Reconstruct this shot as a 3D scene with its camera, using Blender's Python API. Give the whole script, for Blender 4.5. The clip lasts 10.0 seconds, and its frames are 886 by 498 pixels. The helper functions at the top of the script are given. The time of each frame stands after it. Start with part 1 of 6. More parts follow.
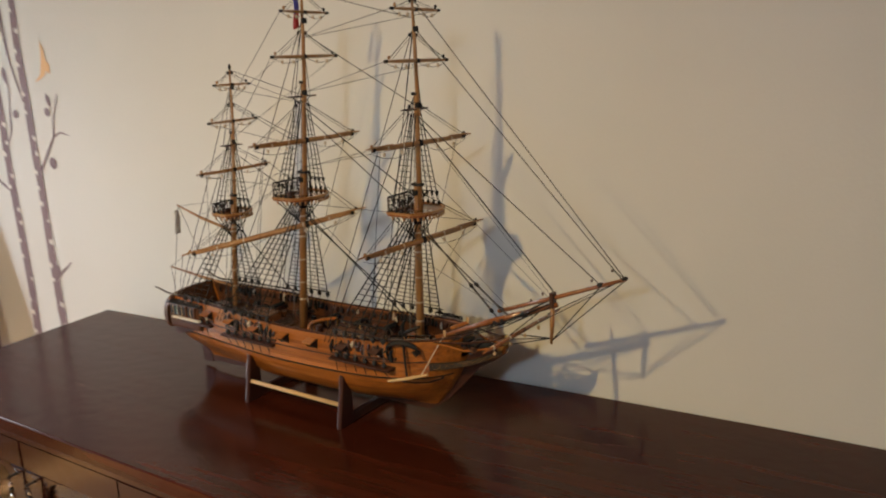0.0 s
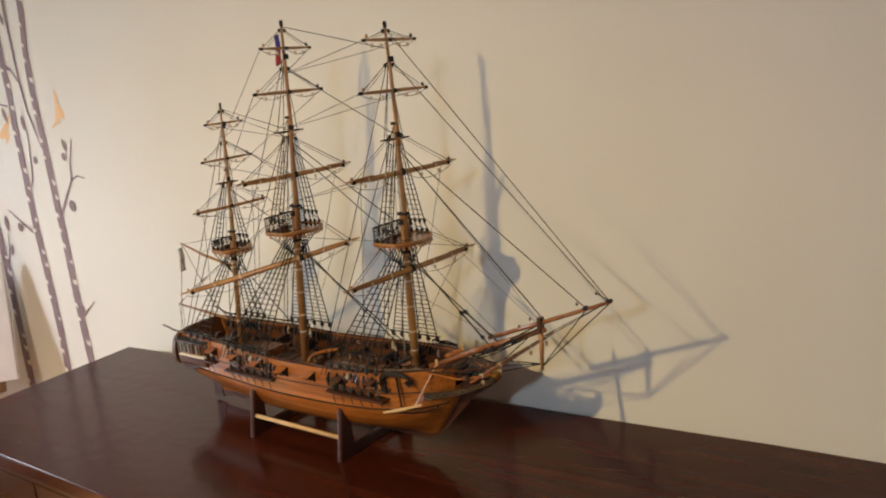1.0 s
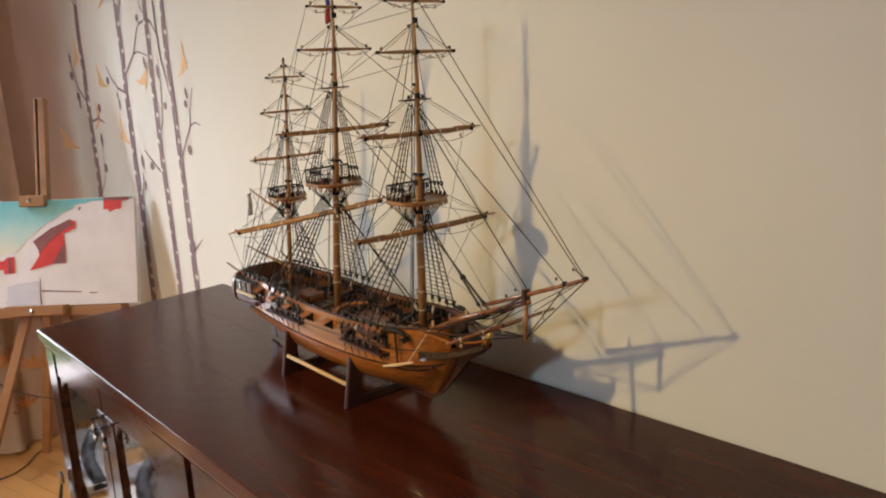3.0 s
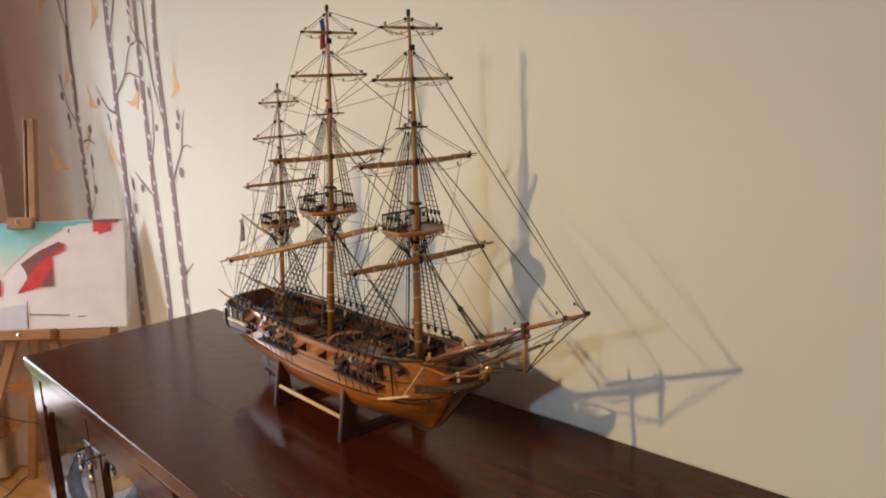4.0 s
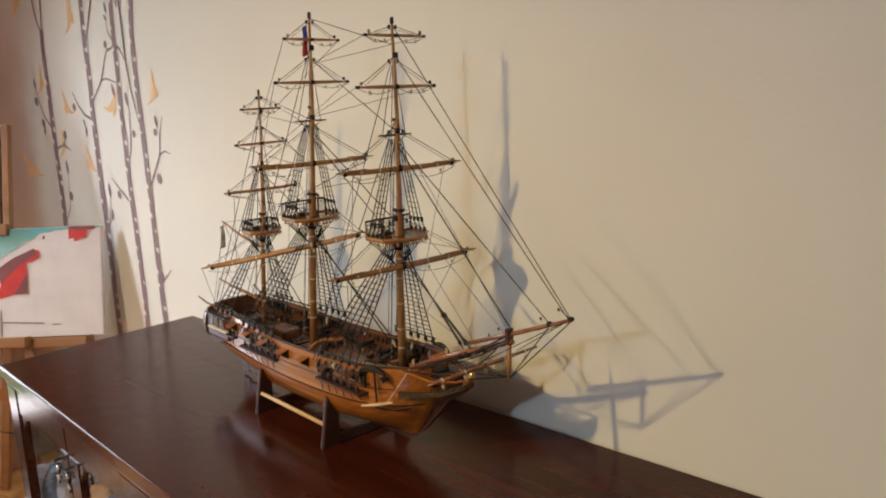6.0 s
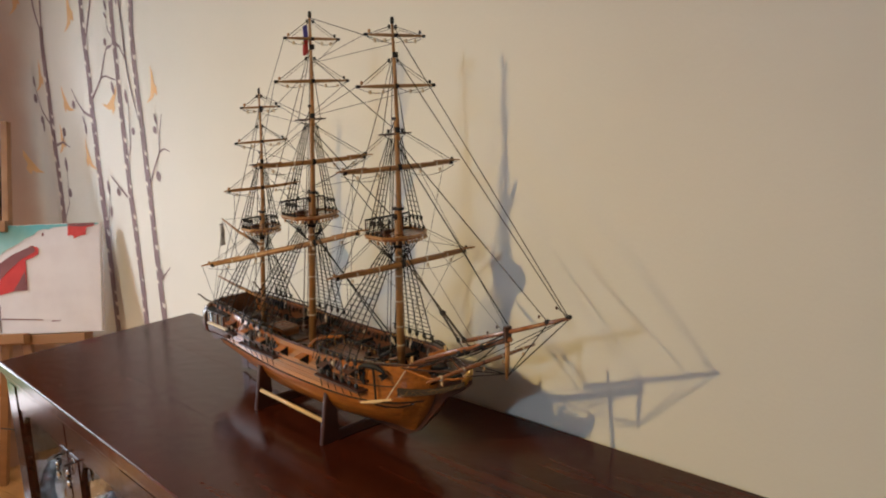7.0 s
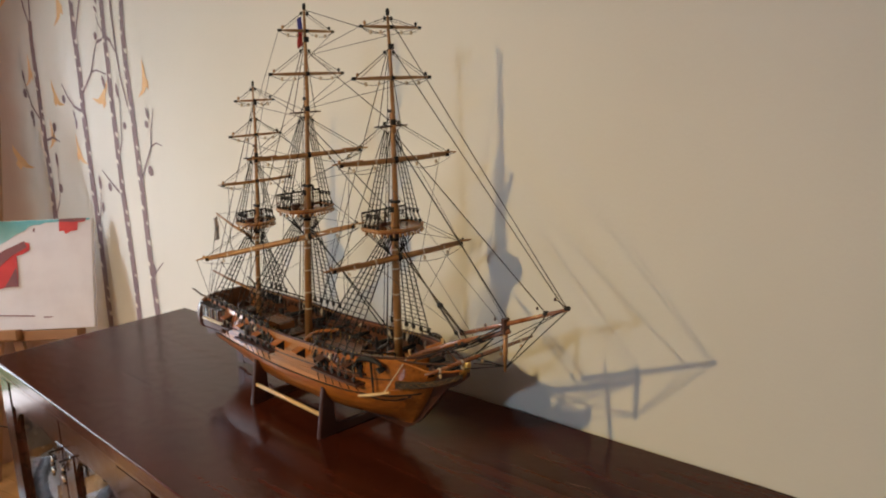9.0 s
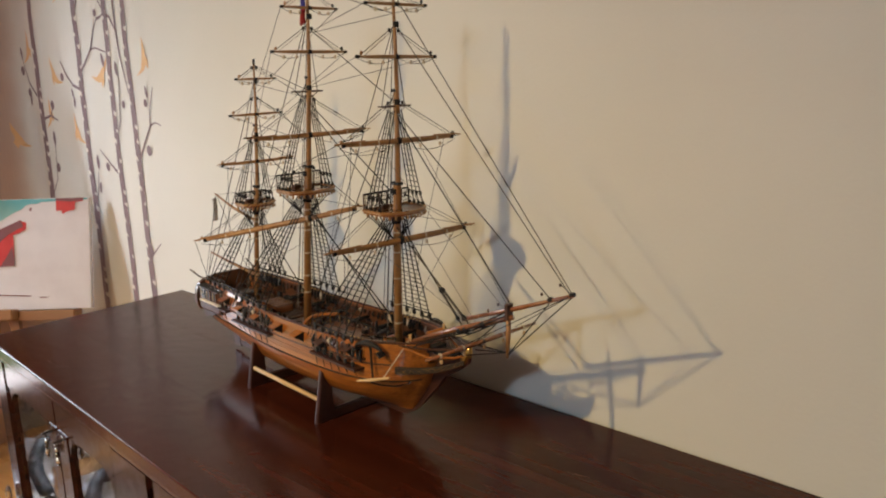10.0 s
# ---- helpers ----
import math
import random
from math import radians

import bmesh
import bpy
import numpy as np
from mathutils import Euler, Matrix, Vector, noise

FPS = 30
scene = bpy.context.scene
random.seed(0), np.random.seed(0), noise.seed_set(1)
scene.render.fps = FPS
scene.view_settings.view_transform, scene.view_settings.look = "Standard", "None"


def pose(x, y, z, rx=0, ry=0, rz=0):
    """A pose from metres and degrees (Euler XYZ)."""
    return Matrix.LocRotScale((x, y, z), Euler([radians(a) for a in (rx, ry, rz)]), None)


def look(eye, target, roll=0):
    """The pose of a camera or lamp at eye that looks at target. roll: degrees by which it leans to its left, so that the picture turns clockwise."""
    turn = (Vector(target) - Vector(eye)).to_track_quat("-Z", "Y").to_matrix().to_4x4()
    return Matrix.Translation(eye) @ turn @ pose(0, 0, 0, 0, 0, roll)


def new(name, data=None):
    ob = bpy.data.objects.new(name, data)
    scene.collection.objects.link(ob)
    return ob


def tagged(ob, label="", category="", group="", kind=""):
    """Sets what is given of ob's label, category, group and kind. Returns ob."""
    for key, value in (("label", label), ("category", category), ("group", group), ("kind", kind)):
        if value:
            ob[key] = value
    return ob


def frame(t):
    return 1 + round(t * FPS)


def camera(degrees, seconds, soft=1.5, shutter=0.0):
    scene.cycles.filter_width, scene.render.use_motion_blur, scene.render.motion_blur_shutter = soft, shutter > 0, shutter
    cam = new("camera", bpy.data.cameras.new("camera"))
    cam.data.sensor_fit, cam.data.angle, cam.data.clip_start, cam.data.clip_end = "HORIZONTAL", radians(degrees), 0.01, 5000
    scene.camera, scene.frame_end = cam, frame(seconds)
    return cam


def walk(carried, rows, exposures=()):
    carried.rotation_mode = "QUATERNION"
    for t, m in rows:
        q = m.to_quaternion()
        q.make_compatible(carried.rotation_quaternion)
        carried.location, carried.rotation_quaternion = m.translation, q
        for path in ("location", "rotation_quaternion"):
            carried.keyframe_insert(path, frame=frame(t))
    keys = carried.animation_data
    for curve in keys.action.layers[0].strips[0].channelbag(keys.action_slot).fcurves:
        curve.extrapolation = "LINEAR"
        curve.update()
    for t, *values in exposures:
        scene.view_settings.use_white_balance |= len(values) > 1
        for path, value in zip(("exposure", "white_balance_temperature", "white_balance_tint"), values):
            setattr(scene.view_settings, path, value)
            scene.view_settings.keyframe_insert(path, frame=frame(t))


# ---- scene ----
cam = camera(56.5, 10.0, soft=2.0, shutter=0.5)
PATH = [
    (0, (1.615, -1.244, 1.446), (0.641, 0.43, 0.946), -1.9),
    (0.5, (1.702, -1.229, 1.462), (0.6, 0.369, 0.981), -4.2),
    (1, (1.689, -1.182, 1.458), (0.606, 0.435, 0.998), -5.6),
    (1.5, (1.745, -1.137, 1.432), (0.553, 0.388, 0.927), -3.9),
    (2, (1.855, -1.09, 1.423), (0.474, 0.244, 0.865), -3.1),
    (2.5, (1.907, -1.053, 1.414), (0.486, 0.26, 0.904), -3.1),
    (4, (1.873, -1.015, 1.432), (0.46, 0.332, 0.995), -2.4),
    (4.5, (1.871, -1.019, 1.435), (0.462, 0.337, 1.014), -2.4),
    (5, (1.866, -1.028, 1.437), (0.471, 0.347, 1.032), -2.0),
    (6.5, (1.871, -1.026, 1.434), (0.504, 0.368, 1.001), -2.2),
    (7, (1.873, -1.035, 1.437), (0.506, 0.36, 1.007), -1.9),
    (7.5, (1.866, -1.047, 1.438), (0.491, 0.341, 1.009), -1.7),
    (8, (1.87, -1.055, 1.44), (0.501, 0.338, 1.01), -1.9),
    (8.5, (1.866, -1.056, 1.434), (0.512, 0.353, 1.01), -1.7),
    (9, (1.865, -1.04, 1.434), (0.516, 0.368, 0.99), -2.1),
    (9.5, (1.858, -1.033, 1.431), (0.512, 0.375, 0.976), -1.7),
    (10, (1.846, -1.028, 1.423), (0.502, 0.377, 0.95), -1.2),
]
EXPOSURES = [(0, 1.97), (0.5, 2.17), (1.0, 2.24), (1.5, 2.24), (2.0, 2.27), (2.5, 2.21), (4.0, 2.31), (5.0, 2.29), (6.5, 2.20), (8.5, 2.11), (10.0, 2.16)]
walk(cam, [(t, look(eye, target, roll)) for t, eye, target, roll in PATH], EXPOSURES)

# ---- world and lights ----
world = bpy.data.worlds.new("sky")
scene.world = world
world.use_nodes = True
wn = world.node_tree.nodes
sky = wn.new("ShaderNodeTexSky")
sky.sky_type, sky.sun_disc = "NISHITA", False
sky.sun_elevation, sky.sun_rotation = radians(40), radians(315)
wn["Background"].inputs["Strength"].default_value = 0.06
world.node_tree.links.new(sky.outputs[0], wn["Background"].inputs["Color"])


def area_light(name, eye, target, w, h, watts, colour):
    data = bpy.data.lights.new(name, "AREA")
    data.shape, data.size, data.size_y, data.energy, data.color = "RECTANGLE", w, h, watts, colour
    ob = new(name, data)
    ob.matrix_world = look(eye, target)
    return ob


# Warm spot placed from the cast shadows; cone and aim tuned to wall brightness.
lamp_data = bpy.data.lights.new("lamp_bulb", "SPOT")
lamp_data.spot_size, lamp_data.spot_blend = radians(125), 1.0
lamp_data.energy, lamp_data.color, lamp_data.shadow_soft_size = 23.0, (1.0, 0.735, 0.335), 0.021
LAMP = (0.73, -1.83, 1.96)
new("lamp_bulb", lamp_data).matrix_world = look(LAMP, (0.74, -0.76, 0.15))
sun_data = bpy.data.lights.new("sun", "SUN")
sun_data.energy, sun_data.angle, sun_data.color = 2.5, radians(0.6), (1.0, 0.95, 0.88)
new("sun", sun_data).matrix_world = look((-5.4, 5.4, 6.4), (0, 0, 0))
area_light("window_daylight", (1.79, -3.38, 2.26), (0.7, 0, 0.8), 0.13, 0.15, 6.0, (0.61, 0.78, 1.0))
# Narrow panel added in the doorway for sheen on hull and sideboard.
area_light("doorway_panel", (-1.21, -0.85, 1.10), (0.2, -0.75, 0.35), 0.30, 1.40, 4.4, (0.82, 0.88, 1.0))
# Panel added outside the door to light the wall's left part.
area_light("garden_panel", (-2.6, -3.4, 2.36), (0.1, 0, 1.0), 0.5, 0.5, 9.8, (0.69, 0.77, 1.0))


# ---- mesh tools ----
def principled(name, colour, rough=0.5, metal=0.0, coat=0.0):
    m = bpy.data.materials.new(name)
    m.use_nodes = True
    b = m.node_tree.nodes["Principled BSDF"]
    b.inputs["Base Color"].default_value = (*colour, 1)
    b.inputs["Roughness"].default_value = rough
    b.inputs["Metallic"].default_value = metal
    b.inputs["Coat Weight"].default_value = coat
    b.inputs["Coat Roughness"].default_value = 0.06
    return m


def ramp_material(name, stops, scale=(8, 8, 8), detail=6, rough=(0.4, 0.5), coat=0.0, bump=0.1, bump_scale=60, metal=0.0, wave=0, coords="Object", distort=2.0, random=0.0):
    """Two scales of noise (or a grain of bands) drive the colour; a fine noise gives relief and gloss."""
    m = principled(name, stops[0][1], rough[0], metal, coat)
    nt = m.node_tree
    n, l = nt.nodes, nt.links
    bsdf = n["Principled BSDF"]
    tc, mp = n.new("ShaderNodeTexCoord"), n.new("ShaderNodeMapping")
    mp.inputs["Scale"].default_value = scale
    l.new(tc.outputs[coords], mp.inputs["Vector"])
    if wave:
        tex = n.new("ShaderNodeTexWave")
        tex.inputs["Scale"].default_value, tex.inputs["Distortion"].default_value = wave, distort
        tex.inputs["Detail"].default_value, tex.inputs["Detail Scale"].default_value = 3, 1.5
    else:
        tex = n.new("ShaderNodeTexNoise")
        tex.inputs["Scale"].default_value, tex.inputs["Detail"].default_value = 1.0, detail
    l.new(mp.outputs[0], tex.inputs["Vector"])
    big = n.new("ShaderNodeTexNoise")
    big.inputs["Scale"].default_value, big.inputs["Detail"].default_value = 0.35, 3
    l.new(mp.outputs[0], big.inputs["Vector"])
    mix = n.new("ShaderNodeMath")
    mix.operation = "MULTIPLY_ADD"
    l.new(tex.outputs["Fac"], mix.inputs[0])
    mix.inputs[1].default_value = 0.6
    sub = n.new("ShaderNodeMath")
    sub.operation = "MULTIPLY"
    sub.inputs[1].default_value = 0.4
    l.new(big.outputs["Fac"], sub.inputs[0])
    l.new(sub.outputs[0], mix.inputs[2])
    value = mix.outputs[0]
    if random:
        info, add = n.new("ShaderNodeObjectInfo"), n.new("ShaderNodeMath")
        add.operation = "MULTIPLY_ADD"
        l.new(info.outputs["Random"], add.inputs[0])
        add.inputs[1].default_value = random
        l.new(value, add.inputs[2])
        shift = n.new("ShaderNodeMath")
        shift.operation = "SUBTRACT"
        l.new(add.outputs[0], shift.inputs[0])
        shift.inputs[1].default_value = random / 2
        value = shift.outputs[0]
    cr = n.new("ShaderNodeValToRGB")
    while len(cr.color_ramp.elements) < len(stops):
        cr.color_ramp.elements.new(0.5)
    for e, (p, c) in zip(cr.color_ramp.elements, stops):
        e.position, e.color = p, (*c, 1)
    l.new(value, cr.inputs[0])
    l.new(cr.outputs[0], bsdf.inputs["Base Color"])
    fine = n.new("ShaderNodeTexNoise")
    fine.inputs["Scale"].default_value, fine.inputs["Detail"].default_value = bump_scale, 4
    l.new(tc.outputs["Object"], fine.inputs["Vector"])
    mr = n.new("ShaderNodeMapRange")
    mr.inputs["To Min"].default_value, mr.inputs["To Max"].default_value = rough
    l.new(big.outputs["Fac"], mr.inputs["Value"])
    l.new(mr.outputs[0], bsdf.inputs["Roughness"])
    bp = n.new("ShaderNodeBump")
    bp.inputs["Strength"].default_value, bp.inputs["Distance"].default_value = bump, 0.002
    l.new(fine.outputs["Fac"], bp.inputs["Height"])
    l.new(bp.outputs[0], bsdf.inputs["Normal"])
    return m


def link_mesh(name, bm, material, parent=None, label="", smooth=False):
    me = bpy.data.meshes.new(name)
    bm.normal_update()
    bm.to_mesh(me)
    bm.free()
    for mat in (material if isinstance(material, (list, tuple)) else [material]):
        me.materials.append(mat)
    if smooth:
        for p in me.polygons:
            p.use_smooth = True
    ob = new(name, me)
    if parent:
        ob.parent = parent
    if label:
        ob["label"] = label
    return ob


def part(name, bm, material, parent, label="", smooth=False):
    return link_mesh(name, bm, material, parent, label, smooth)


def thing(name, at, label, category, group="", kind="", turn=0.0):
    ob = new(name)
    ob.empty_display_size = 0.05
    ob.location, ob.rotation_euler = at, (0, 0, turn)
    return tagged(ob, label, category, group, kind)


def box(bm, x0, x1, y0, y1, z0, z1, bevel=0.0):
    g = bmesh.ops.create_cube(bm, size=1.0)
    vs = g["verts"]
    for v in vs:
        v.co = Vector((x0 + (v.co.x + 0.5) * (x1 - x0), y0 + (v.co.y + 0.5) * (y1 - y0), z0 + (v.co.z + 0.5) * (z1 - z0)))
    if bevel:
        es = {e for v in vs for e in v.link_edges}
        bmesh.ops.bevel(bm, geom=list(es), offset=bevel, segments=2, affect="EDGES", profile=0.6)
    return bm


def tube(bm, points, radii, sides=8, caps=True):
    """A round bar through the points; radii: one, or one each."""
    points = [Vector(p) for p in points]
    if not isinstance(radii, (list, tuple)):
        radii = [radii] * len(points)
    rings = []
    for i, (p, r) in enumerate(zip(points, radii)):
        d = (points[min(i + 1, len(points) - 1)] - points[max(i - 1, 0)]).normalized()
        a = d.orthogonal().normalized() if not rings else (axis - d * axis.dot(d)).normalized()
        axis = a
        b = d.cross(a)
        rings.append([bm.verts.new(p + (a * math.cos(k * math.tau / sides) + b * math.sin(k * math.tau / sides)) * r) for k in range(sides)])
    for r0, r1 in zip(rings, rings[1:]):
        for k in range(sides):
            bm.faces.new((r0[k], r0[(k + 1) % sides], r1[(k + 1) % sides], r1[k]))
    if caps:
        bm.faces.new(rings[0][::-1])
        bm.faces.new(rings[-1])
    return bm


def plate(bm, outline, z0, z1, m=None):
    """A flat plate: the outline (x, y) between two heights, placed by the matrix m."""
    m = m or Matrix()
    lo = [bm.verts.new(m @ Vector((x, y, z0))) for x, y in outline]
    hi = [bm.verts.new(m @ Vector((x, y, z1))) for x, y in outline]
    n = len(outline)
    bm.faces.new(lo[::-1])
    bm.faces.new(hi)
    for k in range(n):
        bm.faces.new((lo[k], lo[(k + 1) % n], hi[(k + 1) % n], hi[k]))
    return bm


# ---- materials ----
plaster = ramp_material("wall_paint", [(0.3, (0.675, 0.645, 0.565)), (0.7, (0.725, 0.695, 0.612))], (3, 3, 3), rough=(0.7, 0.85), bump=0.22, bump_scale=140)
brown_paint = ramp_material("brown_paint", [(0.3, (0.50, 0.33, 0.245)), (0.7, (0.57, 0.38, 0.285))], (3, 3, 3), rough=(0.75, 0.9), bump=0.2, bump_scale=140)
# Ceiling and frame paint, kept dark to cut bounced light.
tan_paint = ramp_material("ceiling_paint", [(0.3, (0.30, 0.25, 0.20)), (0.7, (0.36, 0.30, 0.24))], (3, 3, 3), rough=(0.8, 0.9), bump=0.2)
lacquer = ramp_material("dark_lacquer", [(0.3, (0.024, 0.0052, 0.0030)), (0.5, (0.044, 0.0092, 0.0048)), (0.72, (0.074, 0.0158, 0.0074))], (5, 60, 60), rough=(0.10, 0.24), bump=0.28, bump_scale=34)
lacquer.node_tree.nodes["Principled BSDF"].inputs["Specular IOR Level"].default_value = 0.22
front_lacquer = lacquer.copy()
front_lacquer.name = "polished_front_lacquer"
front_lacquer.node_tree.nodes["Principled BSDF"].inputs["Specular IOR Level"].default_value = 0.42
front_lacquer.node_tree.nodes["Principled BSDF"].inputs["Coat Weight"].default_value = 0.15
front_ramp = next(n for n in front_lacquer.node_tree.nodes if n.type == "VALTORGB").color_ramp.elements
for e, c in zip(front_ramp, ((0.022, 0.0065, 0.0045), (0.030, 0.0085, 0.0055), (0.042, 0.0115, 0.0070))):
    e.color = (*c, 1)
varnish = ramp_material("varnished_hull_wood", [(0.25, (0.16, 0.046, 0.008)), (0.5, (0.32, 0.102, 0.016)), (0.75, (0.46, 0.168, 0.032))], (10, 240, 240), rough=(0.26, 0.40), bump=0.10, bump_scale=300, coat=0.5, random=0.16)
deck_wood = ramp_material("deck_wood", [(0.2, (0.045, 0.016, 0.008)), (0.5, (0.10, 0.036, 0.014)), (0.8, (0.17, 0.065, 0.025))], (20, 220, 100), rough=(0.35, 0.5), bump=0.12, bump_scale=300, coat=0.3)
spar_wood = ramp_material("spar_wood", [(0.2, (0.20, 0.088, 0.026)), (0.5, (0.32, 0.150, 0.048)), (0.8, (0.44, 0.24, 0.085))], (60, 60, 60), rough=(0.3, 0.45), bump=0.1, bump_scale=400, coat=0.4, random=0.2)
pale_wood = ramp_material("pale_wood", [(0.2, (0.50, 0.31, 0.13)), (0.8, (0.68, 0.46, 0.22))], (60, 60, 60), rough=(0.4, 0.55), bump=0.1, bump_scale=400)
easel_wood = ramp_material("easel_wood", [(0.2, (0.22, 0.092, 0.030)), (0.5, (0.31, 0.140, 0.050)), (0.8, (0.40, 0.20, 0.08))], (6, 60, 30), rough=(0.4, 0.55), bump=0.1, bump_scale=200, random=0.2)
dark_wood = ramp_material("dark_stained_wood", [(0.2, (0.022, 0.009, 0.006)), (0.7, (0.070, 0.024, 0.013))], (60, 60, 60), rough=(0.32, 0.48), bump=0.1, bump_scale=300, coat=0.12)
black_paint = ramp_material("black_paint", [(0.2, (0.010, 0.009, 0.009)), (0.8, (0.030, 0.026, 0.024))], (80, 80, 80), rough=(0.45, 0.65), bump=0.2, bump_scale=300)
black_rope = ramp_material("black_rope", [(0.3, (0.010, 0.010, 0.012)), (0.7, (0.030, 0.026, 0.024))], (300, 300, 300), rough=(0.7, 0.85), bump=0.3, bump_scale=900)
tarred_rope = ramp_material("tarred_rope", [(0.3, (0.030, 0.023, 0.016)), (0.7, (0.075, 0.058, 0.040))], (300, 300, 300), rough=(0.7, 0.9), bump=0.3, bump_scale=900)
grey_rope = ramp_material("grey_rope", [(0.3, (0.10, 0.085, 0.07)), (0.7, (0.20, 0.17, 0.14))], (300, 300, 300), rough=(0.7, 0.9), bump=0.3, bump_scale=900)
tan_rope = ramp_material("tan_rope", [(0.3, (0.42, 0.33, 0.22)), (0.7, (0.62, 0.52, 0.38))], (300, 300, 300), rough=(0.7, 0.9), bump=0.3, bump_scale=900)
for m in (black_paint, black_rope):
    m.node_tree.nodes["Principled BSDF"].inputs["Specular IOR Level"].default_value = 0.2
brass = ramp_material("worn_brass", [(0.2, (0.45, 0.28, 0.08)), (0.8, (0.75, 0.52, 0.18))], (120, 120, 120), rough=(0.25, 0.4), metal=1.0, bump=0.3, bump_scale=250)
steel = ramp_material("nickel_metal", [(0.2, (0.50, 0.50, 0.50)), (0.8, (0.72, 0.71, 0.69))], (80, 80, 80), rough=(0.15, 0.3), metal=1.0, bump=0.1, bump_scale=200)
dark_metal = ramp_material("tarnished_metal", [(0.2, (0.05, 0.048, 0.046)), (0.8, (0.20, 0.19, 0.18))], (150, 150, 150), rough=(0.15, 0.35), metal=1.0, bump=0.2, bump_scale=250)
floor_wood = ramp_material("parquet", [(0.2, (0.46, 0.22, 0.065)), (0.5, (0.60, 0.32, 0.11)), (0.8, (0.72, 0.43, 0.18))], (2.5, 30, 30), rough=(0.22, 0.36), bump=0.05, coat=0.7, random=0.5)
decal = ramp_material("mauve_decal", [(0.3, (0.205, 0.140, 0.140)), (0.7, (0.260, 0.180, 0.180))], (40, 40, 40), rough=(0.6, 0.75), bump=0.05)
decal_orange = ramp_material("orange_decal", [(0.3, (0.72, 0.44, 0.20)), (0.7, (0.78, 0.50, 0.25))], (40, 40, 40), rough=(0.6, 0.75), bump=0.05)
decal_cream = ramp_material("cream_decal", [(0.3, (0.70, 0.64, 0.55)), (0.7, (0.76, 0.70, 0.60))], (40, 40, 40), rough=(0.6, 0.75), bump=0.05)
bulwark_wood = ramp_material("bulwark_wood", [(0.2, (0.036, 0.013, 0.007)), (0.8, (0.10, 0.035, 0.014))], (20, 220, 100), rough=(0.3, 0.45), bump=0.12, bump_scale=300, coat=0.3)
# Lighter copy of bulwark_wood; the lit look is put into its colour.
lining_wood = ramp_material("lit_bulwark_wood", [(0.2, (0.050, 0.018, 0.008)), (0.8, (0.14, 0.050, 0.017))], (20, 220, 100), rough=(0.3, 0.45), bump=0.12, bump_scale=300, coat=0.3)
stand_wood = ramp_material("glossy_stand_wood", [(0.2, (0.020, 0.007, 0.005)), (0.7, (0.060, 0.018, 0.010))], (60, 60, 20), rough=(0.26, 0.38), bump=0.05, bump_scale=300, coat=0.8)
stand_wood.node_tree.nodes["Principled BSDF"].inputs["Coat Roughness"].default_value = 0.22
dull_gilt = ramp_material("dull_gilt", [(0.3, (0.10, 0.050, 0.015)), (0.7, (0.24, 0.130, 0.040))], (200, 200, 200), rough=(0.35, 0.5), metal=0.4, bump=0.3, bump_scale=300)
trail_brown = ramp_material("trail_board_paint", [(0.3, (0.020, 0.012, 0.007)), (0.7, (0.050, 0.030, 0.014))], (200, 200, 200), rough=(0.4, 0.6), bump=0.5, bump_scale=500)
window_dark = ramp_material("dark_window_glass", [(0.3, (0.010, 0.011, 0.014)), (0.7, (0.026, 0.028, 0.034))], (100, 100, 100), rough=(0.35, 0.5), bump=0.0)
window_dark.node_tree.nodes["Principled BSDF"].inputs["Specular IOR Level"].default_value = 0.25
paint_lilac = ramp_material("lilac_paint", [(0.3, (0.52, 0.50, 0.56)), (0.7, (0.62, 0.60, 0.64))], (30, 30, 30), rough=(0.6, 0.7), bump=0.3, bump_scale=300)
mahogany = ramp_material("mahogany_spar", [(0.2, (0.16, 0.050, 0.016)), (0.8, (0.32, 0.118, 0.038))], (60, 60, 60), rough=(0.2, 0.35), bump=0.05, bump_scale=400, coat=1.0)
canvas_white = ramp_material("primed_canvas", [(0.3, (0.66, 0.60, 0.60)), (0.55, (0.74, 0.69, 0.69)), (0.8, (0.78, 0.74, 0.73))], (14, 14, 14), rough=(0.8, 0.9), bump=0.35, bump_scale=500)
paint_red = ramp_material("red_paint", [(0.3, (0.50, 0.018, 0.018)), (0.7, (0.66, 0.035, 0.03))], (30, 30, 30), rough=(0.45, 0.6), bump=0.3, bump_scale=300)
paint_maroon = ramp_material("maroon_paint", [(0.3, (0.17, 0.045, 0.05)), (0.7, (0.24, 0.07, 0.07))], (30, 30, 30), rough=(0.45, 0.6), bump=0.3, bump_scale=300)
curtain_cloth = ramp_material("cream_curtain", [(0.3, (0.68, 0.47, 0.33)), (0.7, (0.76, 0.55, 0.40))], (20, 20, 20), rough=(0.8, 0.95), bump=0.3, bump_scale=500)
leaf_print = ramp_material("orange_leaf_print", [(0.3, (0.50, 0.19, 0.06)), (0.7, (0.58, 0.25, 0.09))], (20, 20, 20), rough=(0.8, 0.95), bump=0.2, bump_scale=500)
white_cloth = ramp_material("white_cloth", [(0.3, (0.80, 0.82, 0.86)), (0.7, (0.88, 0.89, 0.92))], (12, 12, 12), rough=(0.8, 0.95), bump=0.4, bump_scale=300)
rubber = ramp_material("black_rubber", [(0.3, (0.012, 0.012, 0.013)), (0.7, (0.03, 0.03, 0.03))], (60, 60, 60), rough=(0.4, 0.6), bump=0.1)
flag_blue = ramp_material("blue_cloth", [(0.3, (0.05, 0.05, 0.30)), (0.7, (0.09, 0.09, 0.42))], (90, 90, 90), rough=(0.7, 0.9), bump=0.2)
